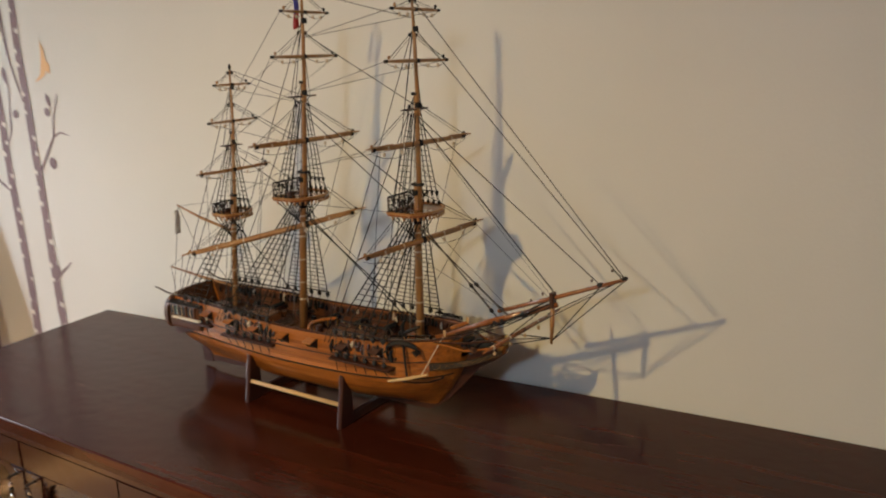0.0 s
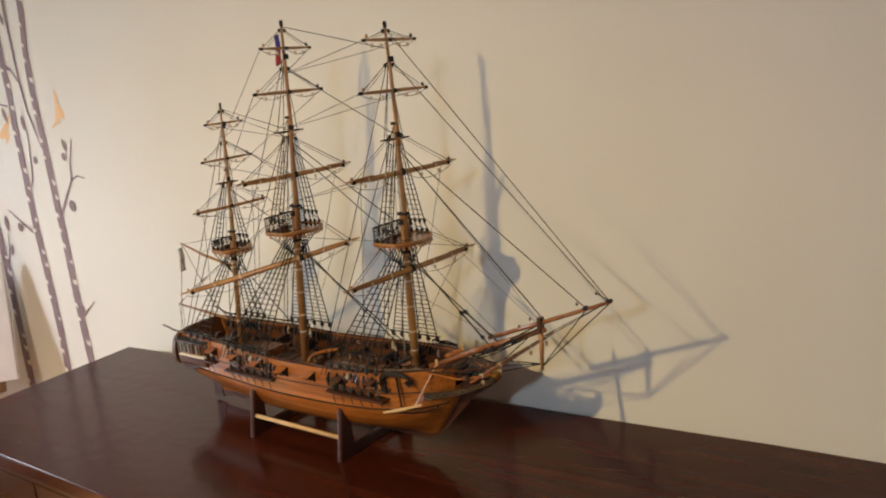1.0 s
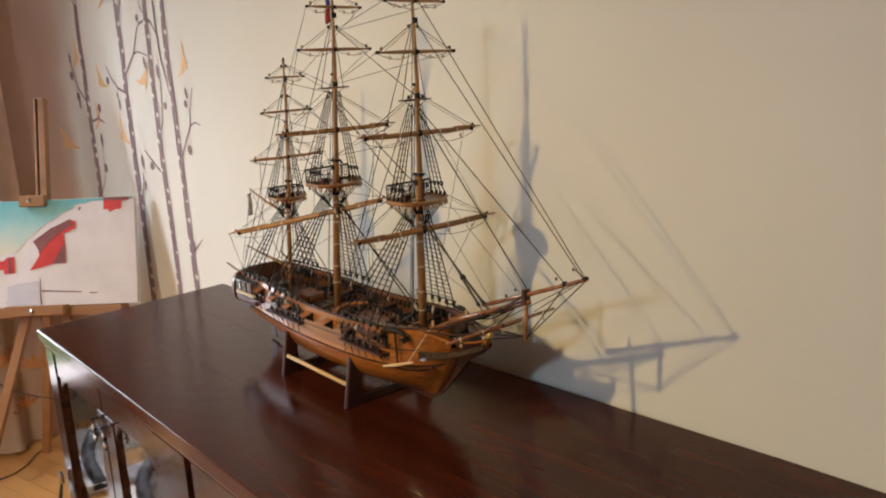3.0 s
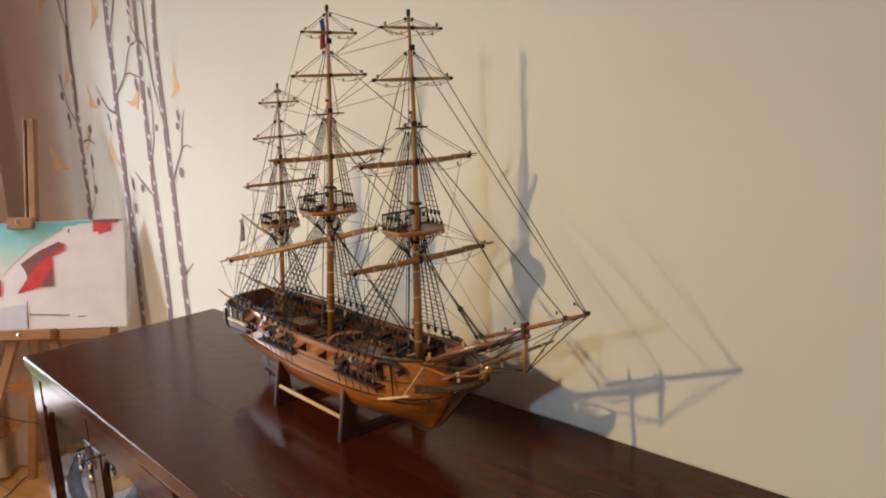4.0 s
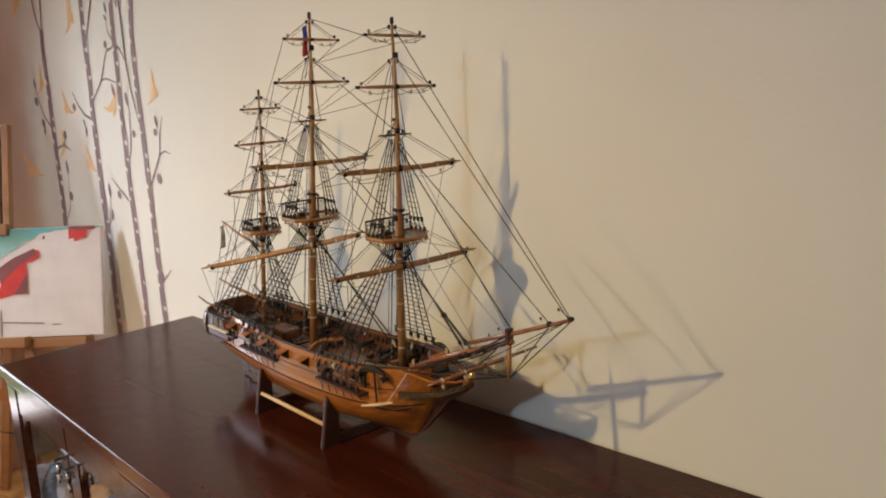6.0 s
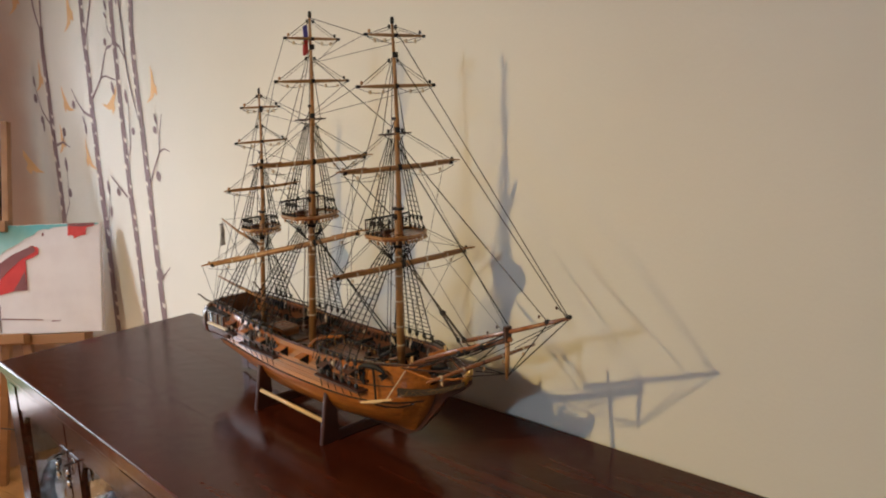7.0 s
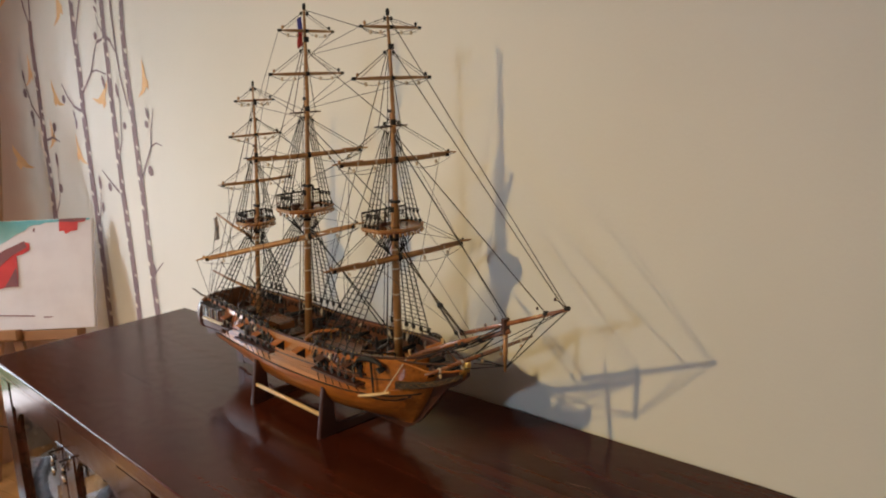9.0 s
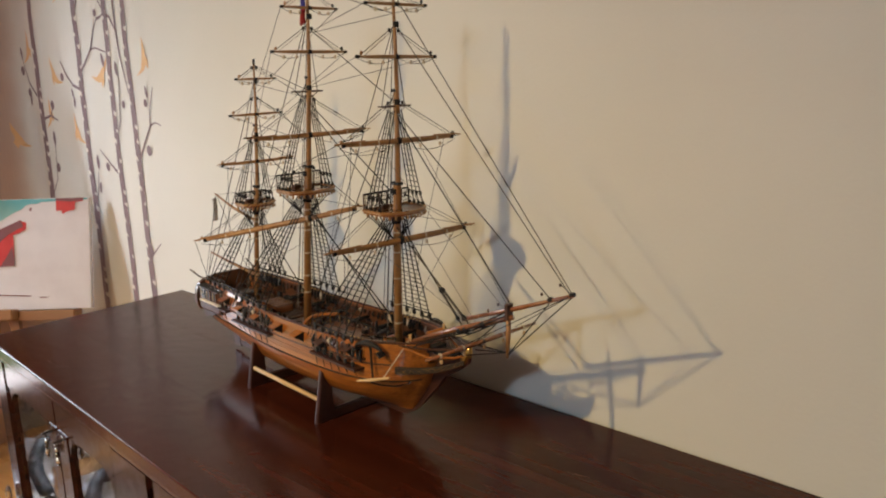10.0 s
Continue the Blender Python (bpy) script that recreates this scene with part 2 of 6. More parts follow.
flag_red = ramp_material("red_cloth", [(0.3, (0.38, 0.03, 0.04)), (0.7, (0.50, 0.06, 0.06))], (90, 90, 90), rough=(0.7, 0.9), bump=0.2)
flag_grey = ramp_material("faded_cloth", [(0.3, (0.36, 0.32, 0.30)), (0.7, (0.50, 0.45, 0.43))], (90, 90, 90), rough=(0.7, 0.9), bump=0.2)
glass = principled("clear_glass", (0.9, 0.92, 0.92), 0.02)
glass.node_tree.nodes["Principled BSDF"].inputs["Transmission Weight"].default_value = 1.0


def painted_sky():
    """Thin turquoise wash that fades to cream downwards, over primed canvas."""
    m = principled("sky_paint", (0.4, 0.6, 0.6), 0.6)
    n, l = m.node_tree.nodes, m.node_tree.links
    tc, sep, cr, no = n.new("ShaderNodeTexCoord"), n.new("ShaderNodeSeparateXYZ"), n.new("ShaderNodeValToRGB"), n.new("ShaderNodeTexNoise")
    l.new(tc.outputs["Object"], sep.inputs[0])
    no.inputs["Scale"].default_value, no.inputs["Detail"].default_value = 14, 5
    l.new(tc.outputs["Object"], no.inputs["Vector"])
    a = n.new("ShaderNodeMath")
    a.operation = "MULTIPLY_ADD"
    l.new(no.outputs["Fac"], a.inputs[0])
    a.inputs[1].default_value = 0.10
    l.new(sep.outputs["Z"], a.inputs[2])
    mr = n.new("ShaderNodeMapRange")
    mr.inputs["From Min"].default_value, mr.inputs["From Max"].default_value = 0.20, 0.385
    l.new(a.outputs[0], mr.inputs["Value"])
    cr.color_ramp.elements.new(0.55)
    for e, (p, c) in zip(cr.color_ramp.elements, ((0.0, (0.66, 0.62, 0.50)), (0.55, (0.30, 0.54, 0.52)), (1.0, (0.045, 0.35, 0.40)))):
        e.position, e.color = p, (*c, 1)
    l.new(mr.outputs[0], cr.inputs[0])
    l.new(cr.outputs[0], n["Principled BSDF"].inputs["Base Color"])
    return m


paint_sky = painted_sky()

def corner_shade(x0, x1):
    """Wall paint fading softly from cream to brown; the fade paints the corner's shade."""
    m = plaster.copy()
    m.name = "wall_paint_corner_shade"
    n, l = m.node_tree.nodes, m.node_tree.links
    bsdf = n["Principled BSDF"]
    cream = bsdf.inputs["Base Color"].links[0].from_socket
    tc, sep, no = n.new("ShaderNodeTexCoord"), n.new("ShaderNodeSeparateXYZ"), n.new("ShaderNodeTexNoise")
    no.inputs["Scale"].default_value, no.inputs["Detail"].default_value = 9, 4
    l.new(tc.outputs["Object"], sep.inputs[0])
    l.new(tc.outputs["Object"], no.inputs["Vector"])
    a, mr, mix = n.new("ShaderNodeMath"), n.new("ShaderNodeMapRange"), n.new("ShaderNodeMix")
    a.operation = "MULTIPLY_ADD"
    a.inputs[1].default_value = 0.05
    l.new(no.outputs["Fac"], a.inputs[0])
    l.new(sep.outputs["X"], a.inputs[2])
    mr.interpolation_type = "SMOOTHSTEP"
    mr.inputs["From Min"].default_value, mr.inputs["From Max"].default_value = x0 + 0.025, x1 + 0.025
    l.new(a.outputs[0], mr.inputs["Value"])
    mix.data_type = "RGBA"
    l.new(mr.outputs[0], mix.inputs[0])
    mix.inputs[6].default_value = (0.54, 0.355, 0.265, 1)
    l.new(cream, mix.inputs[7])
    l.new(mix.outputs[2], bsdf.inputs["Base Color"])
    return m


# ---- room ----
F0 = 0.12
X0, X1, Y1, H = -1.09, 3.3, -3.4, 2.6
# Unseen opening; its edges are set to bound the daylight on the wall.
DOOR = (-1.94, -0.48, 1.84)  # glass door in the west wall: from, to, height
WIN = (1.55, 2.05, 1.75, 2.5)  # window in the south wall


def wall_run(name, boxes, mat, label):
    bm = bmesh.new()
    for b in boxes:
        box(bm, *b)
    return tagged(link_mesh(name, bm, mat), label, "wall", kind="structure")


shaded_plaster = corner_shade(X0 + 0.005, X0 + 0.115)
bm = bmesh.new()
R = 0.12
outline = [(X1 + 0.2, 0.0), (X1 + 0.2, 0.2), (X0 - 0.2, 0.2), (X0 - 0.2, -R), (X0, -R)]
for k in range(1, 17):
    a = math.pi - k * math.pi / 32
    outline.append((X0 + R + R * math.cos(a), -R + R * math.sin(a)))
plate(bm, outline, F0, H)
tagged(link_mesh("wall_north", bm, shaded_plaster), "cream plaster wall with its rounded corner's shade painted in", "wall", kind="structure")
wall_run("wall_west", [(X0 - 0.2, X0, DOOR[1], -R, F0, H), (X0 - 0.2, X0, Y1, DOOR[0], F0, H), (X0 - 0.2, X0, DOOR[0], DOOR[1], DOOR[2], H)], brown_paint, "brown painted wall with a garden door")
# East and south walls and ceiling are unseen, toned down against bounced light.
wall_run("wall_east", [(X1, X1 + 0.2, Y1, 0, F0, H)], brown_paint, "unseen plain plaster wall, brown to cut bounced light")
wall_run("wall_south", [(X0 - 0.2, WIN[0], Y1 - 0.2, Y1, F0, H), (WIN[1], X1 + 0.2, Y1 - 0.2, Y1, F0, H), (WIN[0], WIN[1], Y1 - 0.2, Y1, F0, WIN[2]), (WIN[0], WIN[1], Y1 - 0.2, Y1, WIN[3], H)], brown_paint, "unseen wall with a window, brown to cut bounced light")
bm = bmesh.new()
box(bm, X0 - 0.2, X1 + 0.2, Y1 - 0.2, 0.2, H, H + 0.1)
tagged(link_mesh("ceiling", bm, tan_paint), "unseen plain ceiling, tan to cut bounced light", "ceiling", kind="structure")
bm = bmesh.new()
box(bm, X0 - 0.2, X1 + 0.2, Y1 - 0.2, 0.2, F0 - 0.12, F0 - 0.012)
floor = tagged(link_mesh("floor", bm, dark_wood), "honey-coloured wooden parquet floor", "floor", kind="structure")
bm = bmesh.new()
box(bm, -40, 40, -40, 40, -0.4, -0.3)
garden = ramp_material("lawn", [(0.3, (0.09, 0.16, 0.06)), (0.7, (0.17, 0.26, 0.11))], (3, 3, 3), rough=(0.8, 0.95))
tagged(link_mesh("ground", bm, garden), "green lawn outside the garden door", "ground", kind="structure")

# Solid foot and pale sill are added to shape reflections in the sideboard.
door = thing("door_1", (X0 - 0.1, 0, 0), "unseen garden door, its opening set to bound the daylight", "door", kind="structure")
for name, b in (("door_frame", (-0.03, 0.03, DOOR[0], DOOR[0] + 0.06, F0, DOOR[2])), ("door_frame", (-0.03, 0.03, DOOR[1] - 0.06, DOOR[1], F0, DOOR[2])), ("door_frame", (-0.03, 0.03, DOOR[0] + 0.06, DOOR[1] - 0.06, DOOR[2] - 0.06, DOOR[2])), ("door_frame", (-0.03, 0.03, DOOR[0] + 0.06, DOOR[1] - 0.06, F0, 0.315)), ("mullion", (-0.02, 0.02, -1.90, -1.885, 0.345, DOOR[2] - 0.06))):
    bm = bmesh.new()
    box(bm, *b, bevel=0.004)
    part(name, bm, tan_paint, door)
part("door_sill", box(bmesh.new(), -0.03, 0.17, DOOR[0] + 0.062, DOOR[1] - 0.062, 0.316, 0.344, bevel=0.006), canvas_white, door, "unseen sill board, pale to brighten the sideboard's reflection")
win = thing("window_1", (0, Y1 - 0.1, 0), "tan framed window in the unseen wall", "window", kind="structure")
for name, b in (("window_frame", (WIN[0], WIN[0] + 0.05, -0.03, 0.03, WIN[2], WIN[3])), ("window_frame", (WIN[1] - 0.05, WIN[1], -0.03, 0.03, WIN[2], WIN[3])), ("window_frame", (WIN[0] + 0.05, WIN[1] - 0.05, -0.03, 0.03, WIN[3] - 0.05, WIN[3])), ("window_sill", (WIN[0] - 0.03, WIN[1] + 0.03, -0.06, 0.14, WIN[2] - 0.03, WIN[2]))):
    bm = bmesh.new()
    box(bm, *b, bevel=0.004)
    part(name, bm, tan_paint, win)

# Unseen lamp body, invented to give the warm spot a fitting.
pendant = thing("added_pendant", (LAMP[0], LAMP[1], 0), "unseen pendant lamp body added above the warm spot", "lamp")
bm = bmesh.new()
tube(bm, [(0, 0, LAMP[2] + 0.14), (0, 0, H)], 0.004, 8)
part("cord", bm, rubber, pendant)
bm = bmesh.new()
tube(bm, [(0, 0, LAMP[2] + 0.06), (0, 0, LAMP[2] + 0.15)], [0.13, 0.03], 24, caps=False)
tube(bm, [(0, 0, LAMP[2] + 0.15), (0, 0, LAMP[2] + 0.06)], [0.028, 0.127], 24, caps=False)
part("shade", bm, tan_paint, pendant, smooth=True)

# ---- mural of birches on the wall ----
def wall_y(x):
    """How far the rounded corner stands out of the wall's plane at x."""
    d = X0 + R - x
    return 0.0 if d <= 0 else math.sqrt(max(R * R - d * d, 0.0)) - R


def ribbon(bm, pts, widths, y, m=None):
    """A flat painted band in the wall's plane along (x, z) points."""
    pts = [Vector((p[0], p[1])) for p in pts]
    if not isinstance(widths, (list, tuple)):
        widths = [widths] * len(pts)
    prev = None
    for i, (p, w) in enumerate(zip(pts, widths)):
        d = (pts[min(i + 1, len(pts) - 1)] - pts[max(i - 1, 0)]).normalized()
        o = Vector((-d.y, d.x)) * w / 2
        row = [bm.verts.new((p.x + o.x, y, p.y + o.y)), bm.verts.new((p.x - o.x, y, p.y - o.y))]
        if prev:
            bm.faces.new((prev[0], prev[1], row[1], row[0]))
        prev = row
    return bm


def blob(bm, outline, y, at=(0, 0), size=1.0, turn=0.0):
    c, s = math.cos(turn), math.sin(turn)
    bm.faces.new([bm.verts.new((at[0] + size * (x * c - z * s), y + wall_y(at[0] + size * (x * c - z * s)), at[1] + size * (x * s + z * c))) for x, z in outline])
    return bm


LEAF = [(0, -0.5), (0.16, -0.25), (0.2, 0.05), (0.12, 0.35), (0, 0.5), (-0.14, 0.3), (-0.2, 0.0), (-0.13, -0.3)]
ROUND = [(0, -0.5), (0.34, -0.3), (0.46, 0.05), (0.25, 0.4), (0, 0.5), (-0.3, 0.36), (-0.46, 0.0), (-0.3, -0.34)]
BIRD = [(-0.45, -0.55), (-0.1, -0.35), (0.02, -0.1), (0.15, 0.25), (0.22, 0.62), (0.30, 0.35), (0.30, 0.0), (0.42, -0.15), (0.36, -0.42), (0.22, -0.30), (0.10, -0.42), (-0.15, -0.50)]
rng = random.Random(4)


def birch(trunk, w0, w1, branches, leaves):
    tree = thing("wall_decal_tree", (0, 0, 0), "mauve painted birch trunk with twigs on the cream wall", "wall decal", group="painted birches")
    n = len(trunk)
    bm = bmesh.new()
    fine = []
    for a, b in zip(trunk, trunk[1:]):
        for k in range(6):
            fine.append((a[0] + (b[0] - a[0]) * k / 6, a[1] + (b[1] - a[1]) * k / 6))
    fine.append(trunk[-1])
    ribbon(bm, fine, [(w0 + (w1 - w0) * i / len(fine)) * 0.9 * rng.uniform(0.93, 1.07) for i in range(len(fine))], -0.0015)
    part("trunk", bm, decal, tree)
    top, bot = trunk[0][1], trunk[-1][1]
    z = top - 0.16
    while z > bot + 0.02:
        k = min(range(n), key=lambda i: abs(trunk[i][1] - z))
        k2 = min(k + 1, n - 1) if trunk[k][1] > z else max(k - 1, 0)
        f = 0 if k2 == k else (z - trunk[k][1]) / (trunk[k2][1] - trunk[k][1])
        x = trunk[k][0] + f * (trunk[k2][0] - trunk[k][0])
        side = rng.choice((-1, 1))
        w = w0 + (w1 - w0) * (top - z) / (top - bot)
        bm = bmesh.new()
        blob(bm, [(-0.5, -0.2), (0.0, -0.5), (0.5, -0.1), (0.35, 0.3), (-0.1, 0.15), (-0.5, 0.4)], -0.0025, (x + side * w * 0.36, z), rng.uniform(0.4, 0.7) * w, rng.uniform(-0.5, 0.5) + (0 if side > 0 else math.pi))
        part("bark_mark", bm, decal_cream, tree)
        z -= rng.uniform(0.03, 0.07)
    for pts, w in branches:
        bm = bmesh.new()
        ribbon(bm, pts, [w * (1 - 0.6 * i / (len(pts) - 1)) for i in range(len(pts))], -0.0020)
        part("branch", bm, decal, tree)
    for x, zz, size, turn, shape in leaves:
        bm = bmesh.new()
        blob(bm, LEAF if shape else ROUND, -0.0022, (x, zz), size, turn)
        part("leaf", bm, decal, tree)


birch([(-0.220, 1.9), (-0.234, 1.646), (-0.249, 1.562), (-0.254, 1.476), (-0.253, 1.402), (-0.249, 1.35), (-0.248, 1.191), (-0.244, 1.114), (-0.245, 1.035), (-0.244, 0.94), (-0.242, 0.859), (-0.238, 0.76), (-0.236, 0.3)], 0.024, 0.034,
      [([(-0.238, 1.153), (-0.200, 1.202), (-0.165, 1.245), (-0.159, 1.285), (-0.133, 1.344)], 0.008), ([(-0.165, 1.245), (-0.138, 1.255), (-0.109, 1.249)], 0.006), ([(-0.249, 0.874), (-0.21, 0.905), (-0.171, 0.934)], 0.007)],
      [(-0.183, 1.180, 0.030, 0.3, 0), (-0.177, 1.302, 0.022, 0.5, 0), (-0.168, 1.330, 0.034, 0.3, 1), (-0.225, 0.905, 0.036, 0.1, 1)])
birch([(-0.345, 1.9), (-0.349, 1.656), (-0.354, 1.598), (-0.357, 1.524), (-0.356, 1.464), (-0.361, 1.372), (-0.360, 1.311), (-0.362, 1.216), (-0.361, 1.12), (-0.357, 1.039), (-0.353, 0.941), (-0.350, 0.841), (-0.352, 0.74), (-0.350, 0.3)], 0.025, 0.033,
      [([(-0.290, 1.9), (-0.302, 1.652), (-0.301, 1.58), (-0.300, 1.492), (-0.292, 1.418), (-0.262, 1.325)], 0.012), ([(-0.359, 1.532), (-0.327, 1.520), (-0.305, 1.49)], 0.012), ([(-0.376, 1.106), (-0.423, 1.132), (-0.474, 1.164)], 0.009),
       ([(-0.362, 1.200), (-0.329, 1.249), (-0.312, 1.357), (-0.317, 1.403)], 0.006), ([(-0.405, 1.519), (-0.375, 1.524), (-0.36, 1.530)], 0.009), ([(-0.360, 1.54), (-0.385, 1.565), (-0.392, 1.59)], 0.006)],
      [(-0.434, 1.118, 0.026, 0.4, 0), (-0.300, 1.295, 0.022, -0.4, 0), (-0.321, 1.388, 0.042, 0.1, 1), (-0.385, 1.630, 0.034, 0.3, 1), (-0.392, 1.604, 0.026, 0.7, 1), (-0.319, 1.639, 0.03, 0.2, 1), (-0.395, 1.411, 0.042, 0.3, 1), (-0.41, 1.535, 0.022, 0.2, 0)])
birch([(-0.533, 1.9), (-0.537, 1.673), (-0.540, 1.611), (-0.544, 1.548), (-0.542, 1.501), (-0.541, 1.429), (-0.548, 1.339), (-0.548, 1.257), (-0.549, 1.173), (-0.548, 1.080), (-0.544, 1.0), (-0.548, 0.75), (-0.55, 0.3)], 0.028, 0.038,
      [([(-0.42, 1.8), (-0.465, 1.666), (-0.501, 1.600), (-0.542, 1.530)], 0.013), ([(-0.546, 1.372), (-0.495, 1.412), (-0.461, 1.440), (-0.430, 1.444), (-0.372, 1.432)], 0.009), ([(-0.461, 1.440), (-0.426, 1.497), (-0.405, 1.519)], 0.007),
       ([(-0.547, 1.328), (-0.603, 1.342), (-0.643, 1.372), (-0.673, 1.409)], 0.010), ([(-0.536, 1.0), (-0.515, 1.04), (-0.500, 1.10)], 0.006)],
      [(-0.671, 1.364, 0.026, 0.2, 0), (-0.612, 1.319, 0.028, 0.2, 1), (-0.605, 1.293, 0.036, -0.1, 1), (-0.496, 1.126, 0.046, 0.05, 1), (-0.497, 1.054, 0.036, -0.2, 1)])
birch([(-0.846, 1.60), (-0.854, 1.547), (-0.856, 1.477), (-0.853, 1.407), (-0.857, 1.327), (-0.857, 1.246), (-0.856, 1.155), (-0.856, 1.072), (-0.861, 0.987), (-0.86, 0.7), (-0.86, 0.3)], 0.032, 0.040,
      [([(-0.92, 1.9), (-0.891, 1.703), (-0.880, 1.643), (-0.850, 1.585)], 0.017), ([(-0.80, 1.9), (-0.822, 1.697), (-0.834, 1.640), (-0.846, 1.585)], 0.017), ([(-0.875, 1.304), (-0.923, 1.344), (-0.963, 1.435)], 0.009),
       ([(-0.837, 1.236), (-0.788, 1.247), (-0.758, 1.285)], 0.009), ([(-0.788, 1.247), (-0.739, 1.234)], 0.008), ([(-0.845, 1.0), (-0.80, 1.05), (-0.785, 1.16)], 0.006)],
      [(-0.957, 1.435, 0.04, 0.2, 1), (-0.963, 1.381, 0.032, 0.6, 0), (-0.929, 1.313, 0.03, 0.3, 0), (-0.925, 1.29, 0.036, -0.2, 1), (-0.768, 1.279, 0.03, -0.3, 0), (-0.782, 1.087, 0.032, -0.2, 0), (-0.784, 1.177, 0.05, 0.05, 1)])
for x, z, size, turn, flip in ((-0.917, 1.452, 0.082, 0.1, 1), (-0.642, 1.634, 0.098, 0.2, 1), (-0.418, 1.385, 0.086, -0.6, 1), (-0.178, 1.418, 0.078, 0.15, 1), (-0.717, 1.38, 0.082, 0.3, -1), (-0.805, 1.255, 0.075, 0.2, 1), (-0.598, 1.216, 0.082, 0.1, -1), (-1.02, 1.173, 0.082, 0.3, -1), (-1.025, 1.694, 0.074, 0.4, 1)):
    bm = bmesh.new()
    blob(bm, [(flip * a, b) for a, b in (BIRD if flip > 0 else BIRD[::-1])], -0.0016, (x, z), size, turn)
    tagged(link_mesh("wall_decal_bird", bm, decal_orange), "small orange painted bird shape on the cream wall", "wall decal", group="painted birds")

# ---- curtain ----
curtain = thing("curtain", (X0 + 0.047, 0, 0), "cream curtain with orange leaf print hanging in folds", "curtain")


def fold(y, z):
    k = (z - F0) / 2.2
    return 0.028 * math.cos((y + 0.345 + 0.01 * math.sin(3 * z)) * 43) * (1.1 - 0.35 * k) + 0.006 * math.sin(y * 97 + 1.7)


def curtain_y(u, z):
    edge = -0.205 - 0.03 * max(0.0, 1 - (z - F0) / 0.35) ** 2
    # The out-of-view edge is extended to block daylight from the wall's corner.
    return edge + u * (-0.64 - edge)


bm = bmesh.new()
rows = []
for j in range(25):
    z = F0 + 0.015 + j * (2.3 - 0.015) / 24
    rows.append([bm.verts.new((fold(curtain_y(i / 110, z), z), curtain_y(i / 110, z), z)) for i in range(111)])
for r0, r1 in zip(rows, rows[1:]):
    for i in range(110):
        bm.faces.new((r0[i], r0[i + 1], r1[i + 1], r1[i]))
bmesh.ops.solidify(bm, geom=bm.faces[:], thickness=0.003)
part("drape", bm, curtain_cloth, curtain, smooth=True)
for cy, cz, a in ((-0.29, 0.26, 0.2), (-0.27, 0.62, -0.4), (-0.33, 0.45, 0.5), (-0.24, 0.40, 0.1), (-0.40, 0.30, 0.3), (-0.36, 0.62, -0.2), (-0.27, 0.85, 0.3)):
    for k in range(5):
        ang = a + (k - 2) * 0.5
        bm = bmesh.new()
        vs = []
        for lx, lz in LEAF:
            px, pz = lx * 0.035, (lz + 0.6) * 0.055
            y, z = cy + px * math.cos(ang) - pz * math.sin(ang), cz + px * math.sin(ang) + pz * math.cos(ang)
            vs.append(bm.verts.new((fold(y, z) + 0.0055, y, z)))
        bm.faces.new(vs)
        part("printed_leaf", bm, leaf_print, curtain)
bm = bmesh.new()
tube(bm, [(0, -0.10, 2.34), (0, -2.2, 2.34)], 0.012, 12)
tagged(link_mesh("curtain_rod", bm, easel_wood), "round wooden curtain rod near the ceiling", "curtain rod").location = (X0 + 0.11, 0, 0)

# ---- easel and painting ----
EDIR = Vector((-0.6947, -0.7193, 0)).normalized()  # along the canvas, away from the wall
ENORM = Vector((0.7193, -0.6947, 0))
LEAN = radians(14.5)
ORIGIN = Vector((-0.4214, -0.1036, 0.729))
up = (Vector((0, 0, 1)) * math.cos(LEAN) - ENORM * math.sin(LEAN)).normalized()
front = EDIR.cross(up) * -1
EM = Matrix.Identity(4)
for r in range(3):
    EM[r][0], EM[r][1], EM[r][2], EM[r][3] = EDIR[r], -front[r], up[r], ORIGIN[r]
# local axes: x along the canvas from its right edge, y into the back, z up the canvas
canvas = new("painting")
canvas.matrix_world = EM
tagged(canvas, "unfinished canvas with turquoise sky and red shapes on an easel", "painting")
CW, CH = 0.62, 0.314
bm = bmesh.new()
box(bm, 0, CW, 0, 0.02, 0, CH, bevel=0.002)
part("stretched_canvas", bm, canvas_white, canvas)


def paint(name, outline, mat, lift=0.0012):
    bm = bmesh.new()
    vs = [bm.verts.new((x, -lift, z)) for x, z in outline]
    bm.faces.new(vs)
    return part(name, bm, mat, canvas)


wob = random.Random(8)


def ragged(points, step=0.012, size=0.0028):
    """A dabbed edge: the corners, with small uneven steps between them."""
    out = []
    for (x0, z0), (x1, z1) in zip(points, points[1:] + points[:1]):
        n = max(1, int(math.hypot(x1 - x0, z1 - z0) / step))
        for k in range(n):
            d = size if k else 0.0
            out.append((min(max(x0 + (x1 - x0) * k / n + wob.uniform(-d, d), 0.002), CW - 0.002), min(max(z0 + (z1 - z0) * k / n + wob.uniform(-d, d), 0.002), CH - 0.001)))
    return out


paint("painted_sky", ragged([(CW, 0.14), (0.43, 0.150), (0.355, 0.163), (0.319, 0.203), (0.262, 0.246), (0.214, 0.273), (0.162, 0.299), (0.13, 0.304), (0.092, 0.306), (0.003, 0.309), (0.003, CH), (CW, CH)]), paint_sky)
paint("red_shape", [(0.091, 0.3125), (0.014, 0.3125), (0.016, 0.304), (0.037, 0.301), (0.040, 0.279), (0.057, 0.277), (0.073, 0.269), (0.077, 0.279), (0.091, 0.278)], paint_red, 0.0022)
paint("maroon_shape", [(0.091, 0.3135), (0.014, 0.3135), (0.016, 0.306), (0.052, 0.303), (0.091, 0.306)], paint_maroon, 0.003)
